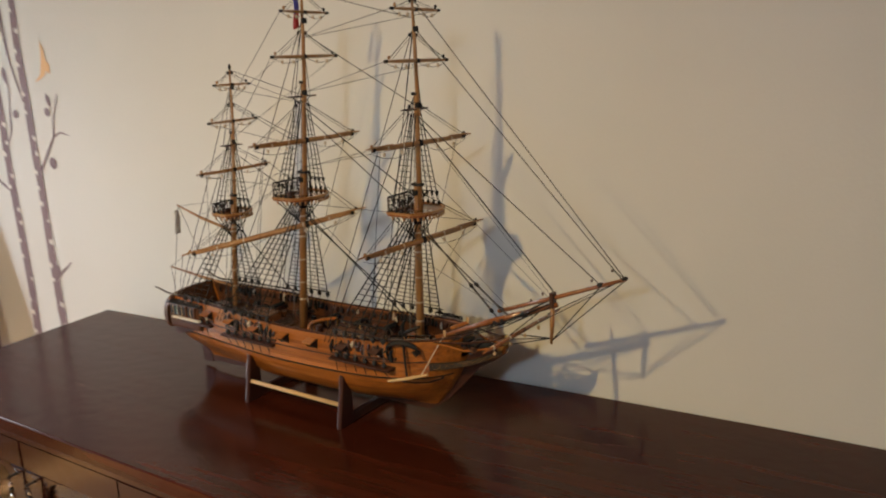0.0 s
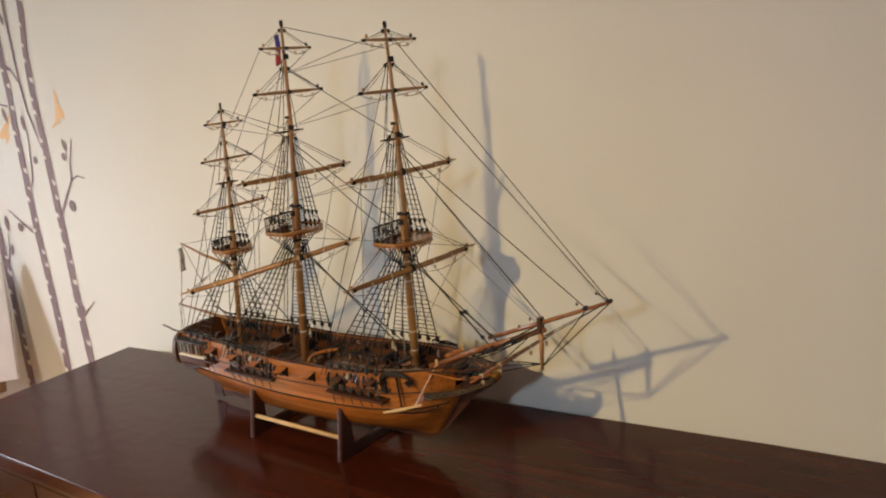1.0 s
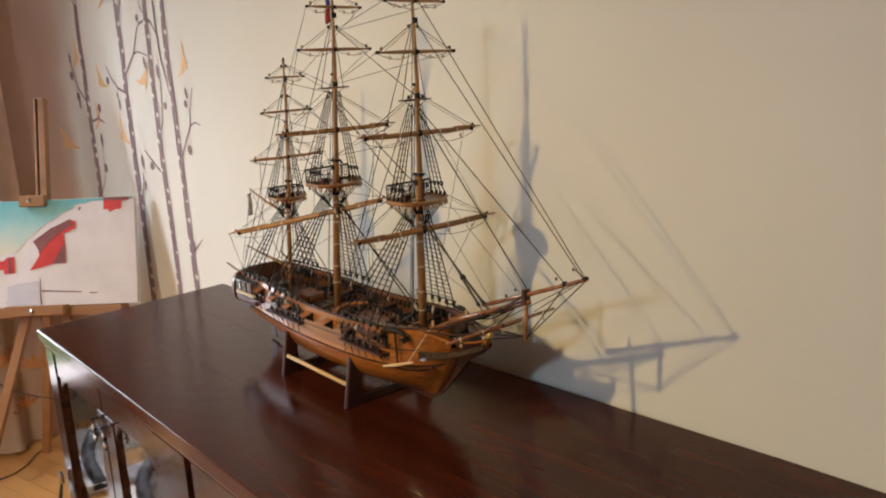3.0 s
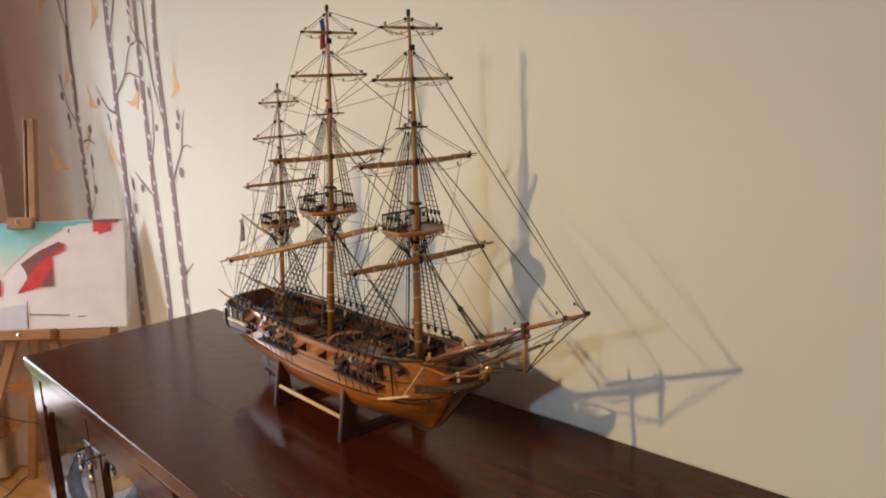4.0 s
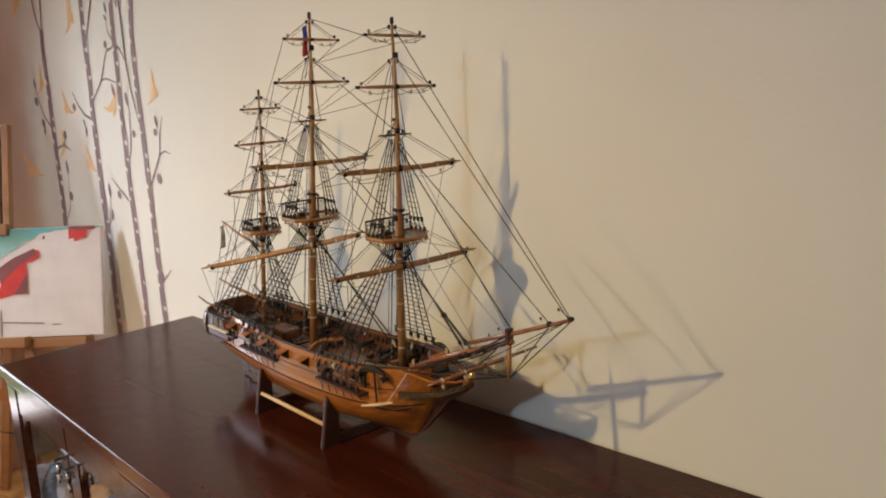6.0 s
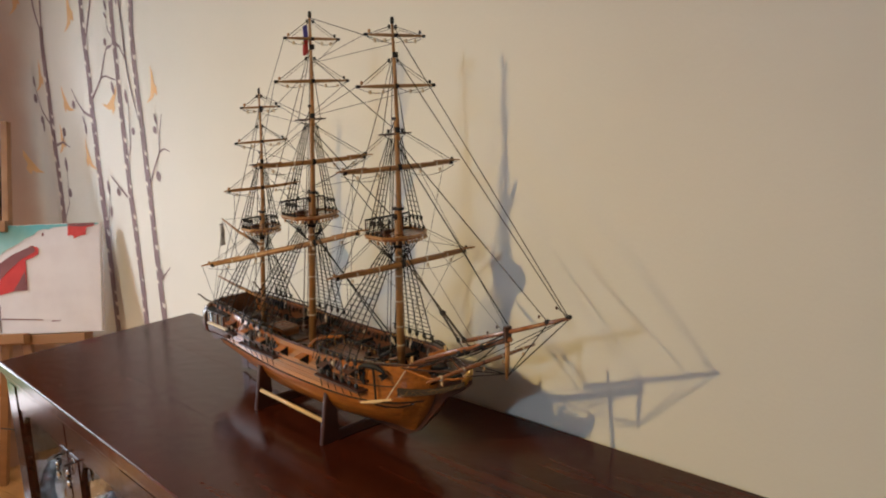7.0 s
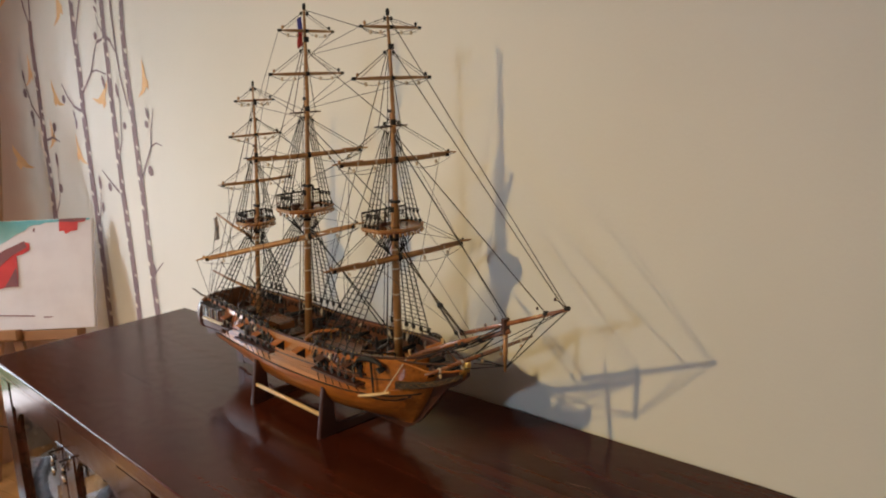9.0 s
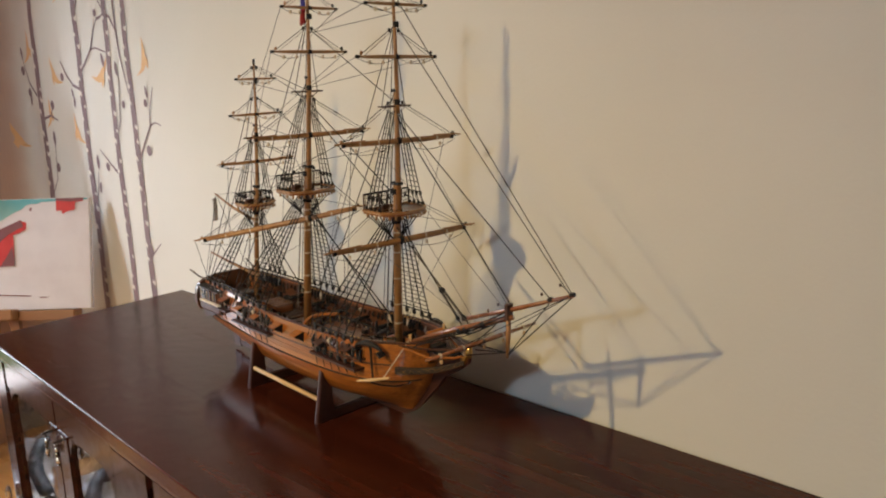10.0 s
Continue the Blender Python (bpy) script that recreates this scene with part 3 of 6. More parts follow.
paint("red_shape", [(0.175, 0.247), (0.176, 0.228), (0.193, 0.218), (0.212, 0.212), (0.210, 0.17), (0.209, 0.125), (0.245, 0.124), (0.316, 0.107), (0.296, 0.135), (0.286, 0.150), (0.289, 0.168), (0.304, 0.192), (0.25, 0.228), (0.195, 0.253)], paint_red, 0.0022)
paint("maroon_shape", [(0.190, 0.254), (0.183, 0.236), (0.225, 0.214), (0.262, 0.182), (0.284, 0.158), (0.290, 0.170), (0.304, 0.193), (0.25, 0.229)], paint_maroon, 0.003)
paint("maroon_shape", [(0.208, 0.125), (0.249, 0.124), (0.232, 0.150), (0.214, 0.182)], paint_maroon, 0.003)
paint("red_shape", [(0.362, 0.150), (0.361, 0.101), (0.392, 0.099), (0.394, 0.112), (0.405, 0.112), (0.417, 0.097), (0.50, 0.095), (0.50, 0.125), (0.424, 0.134), (0.39, 0.140), (0.386, 0.147)], paint_red, 0.0022)
paint("maroon_shape", [(0.372, 0.147), (0.380, 0.146), (0.381, 0.101), (0.372, 0.101)], paint_maroon, 0.003)
paint("maroon_line", [(0.165, 0.0405), (0.283, 0.0475), (0.283, 0.044), (0.165, 0.0375)], paint_maroon, 0.002)
paint("maroon_line", [(0.112, 0.0355), (0.14, 0.0365), (0.143, 0.033), (0.124, 0.0330)], paint_maroon, 0.002)
paint("dark_mark", [(0.158, 0.288), (0.163, 0.290), (0.166, 0.281), (0.161, 0.278)], paint_maroon, 0.002)
paint("lilac_patch", ragged([(0.291, 0.004), (0.388, 0.004), (0.386, 0.062), (0.345, 0.070), (0.291, 0.074)]), paint_lilac, 0.0016)
paint("olive_line", [(0.284, 0.006), (0.287, 0.006), (0.288, 0.080), (0.286, 0.086)], deck_wood, 0.0024)

easel = new("easel")
easel.matrix_world = EM
tagged(easel, "wooden studio easel holding an unfinished painting", "easel")
PX = 0.287  # the post's place along the canvas
# A dark board fills the slot between the post strips, standing for its shade.
for name, b, mat in (("post", (PX - 0.016, PX + 0.003, 0.024, 0.05, -0.02, 0.622), easel_wood), ("post_strip", (PX + 0.0095, PX + 0.0160, 0.024, 0.046, 0.0, 0.620), easel_wood), ("post_groove", (PX + 0.0032, PX + 0.0093, 0.040, 0.046, 0.0, 0.612), dark_wood),
                     ("shelf", (0.045, 0.55, -0.012, 0.05, -0.030, -0.002), easel_wood), ("shelf_front", (PX - 0.090, PX + 0.081, -0.055, -0.013, -0.024, 0.004), easel_wood), ("top_clamp", (PX - 0.028, PX + 0.045, -0.022, -0.004, CH - 0.020, CH + 0.013), easel_wood), ("clamp_arm", (PX - 0.028, PX + 0.030, -0.004, 0.024, CH + 0.002, CH + 0.014), easel_wood)):
    bm = bmesh.new()
    box(bm, *b, bevel=0.002)
    part(name, bm, mat, easel)
for x, z, y in ((PX + 0.001, -0.012, -0.056), (PX + 0.014, CH - 0.002, -0.023)):
    bm = bmesh.new()
    tube(bm, [(x, y + 0.004, z), (x, y, z), (x, y - 0.003, z)], [0.007, 0.007, 0.003], 12)
    part("bolt", bm, steel, easel)


def bar(bm, a, b, w, d):
    """A square bar from a to b."""
    a, b = Vector(a), Vector(b)
    z = (b - a).normalized()
    x = Vector((0, 1, 0)).cross(z).normalized()
    y = z.cross(x)
    vs = [[bm.verts.new(p + x * sx * w / 2 + y * sy * d / 2) for sx, sy in ((-1, -1), (1, -1), (1, 1), (-1, 1))] for p in (a, b)]
    for k in range(4):
        bm.faces.new((vs[0][k], vs[0][(k + 1) % 4], vs[1][(k + 1) % 4], vs[1][k]))
    bm.faces.new(vs[0][::-1])
    bm.faces.new(vs[1])
    return bm


inv = EM.inverted()


def on_floor(x, y):
    return inv @ Vector((x, y, F0))


foot_a, foot_b = on_floor(-0.66, -0.578), on_floor(-0.352, -0.259)
for a, b in (((PX + 0.055, 0.030, -0.015), foot_a), ((PX - 0.055, 0.030, -0.015), foot_b), ((PX, 0.06, 0.25), on_floor(-0.97, -0.27))):
    bm = bmesh.new()
    bar(bm, a, b, 0.025, 0.020)
    part("leg", bm, easel_wood, easel)
# ---- sideboard ----
T = 0.85


def fy(x):
    """The sideboard's front edge."""
    return -0.505 - 0.043 * x


def by(x):
    return min(-0.004, -0.048 + 0.030 * x)


sideboard = thing("sideboard", (0, 0, 0), "glossy dark red-brown lacquered wooden sideboard with glazed doors against the wall", "sideboard")
XE = 2.35
def across(x, f):
    return by(x) + (fy(x) - by(x)) * f


BOARDS = 3
for k in range(BOARDS):
    f0, f1 = k / BOARDS + (0.0005 if k else 0), (k + 1) / BOARDS - (0.0005 if k < BOARDS - 1 else 0)
    bm = bmesh.new()
    plate(bm, [(0, across(0, f1)), (1.46, across(1.46, f1)), (XE, across(XE, f1)), (XE, across(XE, f0)), (1.46, across(1.46, f0)), (0, across(0, f0))], T - 0.026, T)
    outer = [e for e in bm.edges if abs(e.verts[0].co.z - e.verts[1].co.z) < 1e-6 and (k == BOARDS - 1 and all(abs(v.co.y - fy(v.co.x)) < 1e-4 for v in e.verts) or all(abs(v.co.x) < 1e-6 for v in e.verts))]
    bmesh.ops.bevel(bm, geom=outer, offset=0.0045, segments=4, affect="EDGES", profile=0.5)
    part("top_board", bm, lacquer, sideboard)
worn = ramp_material("scratched_lacquer", [(0.3, (0.10, 0.05, 0.035)), (0.7, (0.20, 0.12, 0.09))], (60, 60, 60), rough=(0.4, 0.6))
nick = random.Random(21)
for k in range(9):
    x, f = nick.uniform(0.08, 1.6), nick.uniform(0.1, 0.95)
    y = by(x) + (fy(x) - by(x)) * f
    ln, a = nick.uniform(0.006, 0.022), nick.uniform(-0.25, 0.25)
    w = nick.uniform(0.0002, 0.0005)
    m = Matrix.Translation((x, y, T + 0.0001)) @ Matrix.Rotation(a, 4, "Z")
    part("scratch", plate(bmesh.new(), [(-ln, 0), (-ln * 0.3, -w), (ln, 0), (ln * 0.2, w)], 0.0, 0.0002, m), worn, sideboard)


def front_block(bm, x0, x1, z0, z1, y_out, y_in, bevel=0.0025):
    """A block whose face follows the front edge: y_out and y_in are set back from it."""
    g = bmesh.ops.create_cube(bm, size=1.0)
    for v in g["verts"]:
        x = x0 if v.co.x < 0 else x1
        v.co = Vector((x, fy(x) + (y_out if v.co.y < 0 else y_in), z0 if v.co.z < 0 else z1))
    bmesh.ops.bevel(bm, geom=list({e for v in g["verts"] for e in v.link_edges}), offset=bevel, segments=2, affect="EDGES")
    return bm


bm = bmesh.new()
front_block(bm, 0.004, XE - 0.004, T - 0.042, T - 0.0265, 0.008, 0.03)
part("top_moulding", bm, front_lacquer, sideboard)
for x0, x1 in ((0.004, 0.060), (0.605, 0.735), (1.35, 1.42), (1.98, 2.05), (XE - 0.07, XE - 0.004)):
    bm = bmesh.new()
    front_block(bm, x0, x1, F0, T - 0.0425, 0.010, 0.055)
    part("leg" if x0 < 0.1 or x0 > 2.2 else "stile", bm, front_lacquer, sideboard)
bm = bmesh.new()
plate(bm, [(0.006, fy(0) + 0.056), (0.020, fy(0) + 0.056), (0.020, -0.066), (0.006, -0.066)], F0 + 0.05, T - 0.0265)
part("side_panel", bm, front_lacquer, sideboard)
bm = bmesh.new()
plate(bm, [(0.022, -0.075), (XE - 0.02, -0.03), (XE - 0.02, -0.012), (0.022, -0.06)], F0 + 0.05, T - 0.0265)
part("back_panel", bm, dark_wood, sideboard)
bm = bmesh.new()
plate(bm, [(0.022, fy(0) + 0.057), (XE - 0.02, fy(XE) + 0.057), (XE - 0.02, -0.04), (0.022, -0.08)], F0 + 0.06, F0 + 0.08)
part("bottom_board", bm, dark_wood, sideboard)
bm = bmesh.new()
plate(bm, [(0.745, fy(0.745) + 0.057), (0.765, fy(0.765) + 0.057), (0.765, -0.055), (0.745, -0.055)], F0 + 0.081, T - 0.0265)
part("partition", bm, dark_wood, sideboard)


def door_leaf(x0, x1, s0, s1, knob_x):
    """A glazed door leaf: two stiles, rails with rounded corners, a pane and a drop handle."""
    leaf = part("door", front_block(bmesh.new(), x0, x1, 0.752, T - 0.043, 0.012, 0.034), front_lacquer, sideboard)
    for a, b in ((x0, x0 + s0), (x1 - s1, x1)):
        part("door_stile", front_block(bmesh.new(), a, b, F0 + 0.085, 0.7515, 0.012, 0.034), front_lacquer, leaf)
    part("door_rail", front_block(bmesh.new(), x0 + s0 + 0.001, x1 - s1 - 0.001, F0 + 0.085, F0 + 0.15, 0.012, 0.034), front_lacquer, leaf)
    for side in (0, 1):
        bm = bmesh.new()
        xc = x0 + s0 + 0.0005 if side == 0 else x1 - s1 - 0.0005
        k = 1 if side == 0 else -1
        pts = [(xc, 0.7515), (xc, 0.715), (xc + k * 0.004, 0.712)]
        for i in range(1, 7):
            a = i / 6 * math.pi / 2
            pts.append((xc + k * (0.004 + 0.05 * (1 - math.cos(a))), 0.712 + 0.0385 * math.sin(a)))
        lo = [bm.verts.new((x, fy(x) + 0.014, z)) for x, z in pts]
        hi = [bm.verts.new((x, fy(x) + 0.032, z)) for x, z in pts]
        bm.faces.new(lo)
        bm.faces.new(hi[::-1])
        for i in range(len(pts)):
            bm.faces.new((lo[i], lo[i - 1], hi[i - 1], hi[i]))
        bmesh.ops.recalc_face_normals(bm, faces=bm.faces[:])
        part("corner_bracket", bm, front_lacquer, leaf)
    pane = part("pane", front_block(bmesh.new(), x0 + s0 + 0.001, x1 - s1 - 0.001, F0 + 0.151, 0.7505, 0.020, 0.0235, 0.0004), glass, leaf)
    pane.visible_shadow = False
    y0 = fy(knob_x)
    handle = part("handle", tube(bmesh.new(), [(knob_x, y0 + 0.013, 0.738), (knob_x, y0 + 0.004, 0.738), (knob_x, y0 - 0.004, 0.737), (knob_x, y0 - 0.006, 0.737)], [0.0028, 0.0020, 0.0028, 0.0014], 12), black_paint, leaf, "black metal pin with a drop pull")
    part("back_plate", tube(bmesh.new(), [(knob_x, y0 + 0.0125, 0.738), (knob_x, y0 + 0.0105, 0.738)], [0.0085, 0.0070], 14), dark_metal, handle)
    z = 0.733
    for k, (dz, r) in enumerate(((0.006, 0.0022), (0.009, 0.0034), (0.011, 0.0044), (0.012, 0.0048), (0.007, 0.0030))):
        w = 0.0010 * (-1) ** k
        bm = tube(bmesh.new(), [(knob_x + w, y0 - 0.001, z), (knob_x, y0 - 0.001, z - dz * 0.35), (knob_x - w, y0 - 0.001, z - dz * 0.7), (knob_x, y0 - 0.001, z - dz)], [r * 0.35, r, r * 0.9, r * 0.35], 10)
        part("drop_pull", bm, steel if k in (1, 3) else dark_metal, handle, smooth=True)
        z -= dz
    return leaf


door_leaf(0.0615, 0.341, 0.006, 0.042, 0.318)
door_leaf(0.3435, 0.6035, 0.05, 0.012, 0.372)
for x0, x1 in ((0.7365, 1.3485), (1.4215, 1.9785), (2.0515, 2.2785)):
    pan = part("panel_door", front_block(bmesh.new(), x0, x1, F0 + 0.085, T - 0.043, 0.016, 0.034), front_lacquer, sideboard)
    part("raised_field", front_block(bmesh.new(), x0 + 0.016, x1 - 0.016, F0 + 0.11, T - 0.0445, 0.012, 0.0155, 0.002), front_lacquer, pan)

# ---- display stand ----
SHIP_AT, SHIP_TURN = Vector((0.735, -0.203, T)), math.atan(-0.055)


def lerp_table(tab, x):
    for (x0, y0), (x1, y1) in zip(tab, tab[1:]):
        if x <= x1:
            return y0 + (y1 - y0) * max(0.0, (x - x0) / (x1 - x0))
    return tab[-1][1]


def smooth_table(tab, x, w=0.03):
    return sum(lerp_table(tab, x + d * w) for d in (-1, -0.5, 0, 0.5, 1)) / 5


SHEER = [(-0.40, 0.151), (-0.28, 0.149), (-0.20, 0.149), (-0.10, 0.147), (0.0, 0.143), (0.10, 0.145), (0.2, 0.151), (0.3, 0.161), (0.36, 0.168)]
KEEL = [(-0.40, 0.016), (-0.27, 0.018), (0.28, 0.033), (0.36, 0.040)]
BEAM = [(-0.34, 0.050), (-0.28, 0.056), (-0.2, 0.064), (-0.1, 0.072), (0.0, 0.075), (0.12, 0.075), (0.19, 0.072), (0.25, 0.062), (0.29, 0.047), (0.315, 0.028), (0.33, 0.005)]


def hull_point(u, v, side=-1, out=0.0):
    """u runs from stern to stem, v from keel to rail."""
    aft = lerp_table([(0, -0.246), (0.35, -0.252), (0.5, -0.260), (0.62, -0.271), (1, -0.284)], v)
    fore = lerp_table([(0, 0.262), (0.13, 0.279), (0.29, 0.295), (0.46, 0.310), (0.62, 0.320), (1, 0.330)], v)
    s = aft + u * (fore - aft)
    k, top = smooth_table(KEEL, s), smooth_table(SHEER, s)
    z = k + v * (top - k)
    sb = -0.33 + u * 0.66
    beam = smooth_table(BEAM, sb, 0.012)
    ends = max(abs(2 * u - 1.04) - 0.25, 0) / 0.75
    power = (0.75 if u > 0.5 else 1.6) * ends ** 1.8
    w = min(v / 0.56, 1.0)
    f = (1 - (1 - w) ** 2.1) ** (0.62 + power)
    if v > 0.56:
        f = 1.0 - 0.10 * ((v - 0.56) / 0.44) ** 0.75
    return Vector((s, side * (beam * f + 0.002 + out), z))


def hull_u(s, v):
    lo, hi = 0.0, 1.0
    for _ in range(24):
        mid = (lo + hi) / 2
        if hull_point(mid, v).x < s:
            lo = mid
        else:
            hi = mid
    return lo


def hull_at(s, v, side=-1, out=0.0):
    return hull_point(hull_u(s, v), v, side, out)


stand = thing("display_stand", SHIP_AT, "dark wooden cradle stand with two pale dowels", "stand", turn=SHIP_TURN)


def cradle(s):
    """Two leaning posts shaped to the hull and a low bar between them."""
    m = Matrix(((0, 0, 1, s), (1, 0, 0, 0), (0, 1, 0, 0), (0, 0, 0, 1)))
    post = None
    for side in (-1, 1):
        inner = []
        for k in range(5):
            p = hull_at(s, 0.46 - 0.055 * k, side, 0.0008)
            inner.append((p.y, p.z - 0.001))
        top = inner[0][1]
        outline = [(side * 0.0925, 0), (side * 0.0780, top + 0.004)] + inner + [(side * 0.058, 0.016), (side * 0.060, 0)]
        bm = bmesh.new()
        plate(bm, outline if side > 0 else outline[::-1], -0.0045, 0.0045, m)
        bmesh.ops.recalc_face_normals(bm, faces=bm.faces[:])
        lean = [e for e in bm.edges if abs(e.verts[0].co.x - e.verts[1].co.x) < 1e-6 and min(abs(v.co.y) for v in e.verts) > 0.0775 and abs(e.verts[0].co.z - e.verts[1].co.z) > 0.03]
        bmesh.ops.bevel(bm, geom=lean, offset=0.0030, segments=3, affect="EDGES", profile=0.5)
        bmesh.ops.triangulate(bm, faces=[f for f in bm.faces if len(f.verts) > 4])
        part("post", bm, stand_wood, stand)
    part("crossbar", box(bmesh.new(), s - 0.0042, s + 0.0042, -0.0595, 0.0595, 0.001, 0.015, 0.0008), stand_wood, stand)


for s in (-0.068, 0.136):
    cradle(s)
for side in (-1, 1):
    bm = bmesh.new()
    tube(bm, [(-0.063, side * 0.0800, 0.036), (0.131, side * 0.0800, 0.036)], 0.0036, 10)
    part("dowel", bm, pale_wood, stand, "pale round wooden dowel", smooth=True)

# ---- ship: hull ----
ship = thing("model_ship", SHIP_AT, "varnished wooden model of a three-masted ship without sails", "model ship", turn=SHIP_TURN)


def hull_shell(bm, u0, u1, v0, v1, nu, nv, side, out, flip=False):
    grid = [[bm.verts.new(hull_point(u0 + (u1 - u0) * i / nu, v0 + (v1 - v0) * j / nv, side, out)) for j in range(nv + 1)] for i in range(nu + 1)]
    for i in range(nu):
        for j in range(nv):
            q = (grid[i][j], grid[i + 1][j], grid[i + 1][j + 1], grid[i][j + 1])
            bm.faces.new(q if (side < 0) != flip else q[::-1])
    return grid


V_DECK, V_WALE = 0.74, 0.52
bm = bmesh.new()
star = hull_shell(bm, 0, 1, 0, V_DECK, 84, 30, -1, 0)
port = hull_shell(bm, 0, 1, 0, V_DECK, 84, 30, 1, 0)
for i in range(84):
    bm.faces.new((star[i][0], port[i][0], port[i + 1][0], star[i + 1][0]))
for j in range(30):
    bm.faces.new((star[0][j], star[0][j + 1], port[0][j + 1], port[0][j]))
    bm.faces.new((star[84][j], port[84][j], port[84][j + 1], star[84][j + 1]))
hull = part("hull", bm, varnish, ship, smooth=True)


def strake(name, v0, v1, side, thick, mat, u0=0.0, u1=1.0, base=0.0, label=""):
    """A plank along the hull: outer face and edges."""
    bm = bmesh.new()
    nu = 70
    prof = [(v0, base), (v0 + 0.0005, base + thick), (v1 - 0.0005, base + thick), (v1, base)]
    rows = [[bm.verts.new(hull_point(u0 + (u1 - u0) * i / nu, v, side, o)) for v, o in prof] for i in range(nu + 1)]
    for r0, r1 in zip(rows, rows[1:]):
        for k in range(3):
            q = (r0[k], r1[k], r1[k + 1], r0[k + 1])
            bm.faces.new(q if side < 0 else q[::-1])
    for r in (rows[0], rows[-1]):
        bm.faces.new(r)
    bmesh.ops.recalc_face_normals(bm, faces=bm.faces[:])
    return part(name, bm, mat, hull, label)


for side in (-1, 1):
    low = [0.10, 0.155, 0.21, 0.265, 0.32, 0.372, 0.424, 0.474, 0.522]
    for k, (a, b) in enumerate(zip(low, low[1:])):
        strake("plank", a, b - 0.0026, side, 0.0003, varnish, 0.02, 0.985)
    vs = [0.555, 0.615, 0.675, 0.735, 0.80, 0.87, 0.935]
    for a, b in zip(vs, vs[1:]):
        strake("plank", a, b - 0.007, side, 0.0008, varnish, 0.0, 0.995)
    strake("wale", 0.528, 0.543, side, 0.0018, black_paint, 0.0, 0.99, label="thin black painted wale")
    strake("wale", 0.735, 0.752, side, 0.0018, dark_wood, 0.0, 0.93)
    # bulwark with an inner face, and its cap rail
    bm = bmesh.new()
    nu = 80
    prof = [(V_DECK - 0.03, 0.0003), (1.0, 0.0003), (1.0, -0.0032), (V_DECK - 0.03, -0.0032)]
    rows = [[bm.verts.new(hull_point(i / nu * 0.99, v, side, o)) for v, o in prof] for i in range(nu + 1)]
    for r0, r1 in zip(rows, rows[1:]):
        for k in range(4):
            bm.faces.new((r0[k], r1[k], r1[(k + 1) % 4], r0[(k + 1) % 4]))
    bmesh.ops.recalc_face_normals(bm, faces=bm.faces[:])
    part("bulwark", bm, varnish, hull)
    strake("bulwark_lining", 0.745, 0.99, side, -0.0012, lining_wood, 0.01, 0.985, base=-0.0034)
    strake("sheer_strake", 0.94, 0.995, side, 0.0012, varnish, 0.0, 0.985)
    bm = bmesh.new()
    tube(bm, [hull_point(i / nu * 0.985, 1.0, side, -0.0012) + Vector((0, 0, 0.001)) for i in range(nu + 1)], 0.0022, 6)
    part("cap_rail", bm, dark_wood, hull)

# deck planks between the bulwarks, keel, stem and rudder
bm = bmesh.new()
nd = 60
rows = [[hull_point(0.01 + i / nd * 0.97, V_DECK, side, -0.002) for side in (-1, 1)] for i in range(nd + 1)]
lines = [[bm.verts.new(a.lerp(b, k / 10) + Vector((0, 0, 0.0022 * math.sin(k / 10 * math.pi)))) for k in range(11)] for a, b in rows]
for r0, r1 in zip(lines, lines[1:]):
    for k in range(10):
        bm.faces.new((r0[k], r1[k], r1[k + 1], r0[k + 1]))
deck = part("deck", bm, deck_wood, ship)
bm = bmesh.new()
plate(bm, [(-0.246, 0.012), (0.250, 0.025), (0.270, 0.036), (0.289, 0.052), (0.307, 0.072), (0.3265, 0.093), (0.3426, 0.1127), (0.3736, 0.132), (0.390, 0.1455), (0.392, 0.158), (0.384, 0.158), (0.345, 0.142), (0.326, 0.130), (0.312, 0.110), (0.297, 0.080), (0.275, 0.047), (-0.246, 0.022)], -0.0030, 0.0030, Matrix(((1, 0, 0, 0), (0, 0, -1, 0), (0, 1, 0, 0), (0, 0, 0, 1))))
bmesh.ops.triangulate(bm, faces=[f for f in bm.faces if len(f.verts) > 4])
part("keel_and_stem", bm, dark_wood, hull, "dark red-brown keel and stem post")
bm = bmesh.new()
plate(bm, [(-0.2475, 0.008), (-0.271, 0.006), (-0.270, 0.045), (-0.276, 0.095), (-0.268, 0.095), (-0.2525, 0.060)], -0.003, 0.003, Matrix(((1, 0, 0, 0), (0, 0, -1, 0), (0, 1, 0, 0), (0, 0, 0, 1))))
bmesh.ops.triangulate(bm, faces=[f for f in bm.faces if len(f.verts) > 4])
part("rudder", bm, dark_wood, ship)

# stern: transom with windows, quarter galleries, taffrail
bm = bmesh.new()
tp = [(-0.046, 0.092), (0.046, 0.092), (0.056, 0.108), (0.060, 0.125), (0.058, 0.142), (0.050, 0.151), (0.028, 0.155), (0, 0.156), (-0.028, 0.155), (-0.050, 0.151), (-0.058, 0.142), (-0.060, 0.125), (-0.056, 0.108)]
plate(bm, tp, -0.006, 0.0, Matrix(((0, 0, 1, -0.2810), (1, 0, 0, 0), (0, 1, 0, 0), (0, 0, 0, 1))))
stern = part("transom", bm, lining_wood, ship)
for k in range(5):
    n = -0.036 + k * 0.018
    part("stern_window", box(bmesh.new(), -0.2892, -0.2875, n - 0.0055, n + 0.0055, 0.118, 0.136, 0.0004), black_paint, stern)
    part("window_frame", box(bmesh.new(), -0.2902, -0.2875, n - 0.0075, n - 0.0058, 0.116, 0.138), pale_wood, stern)
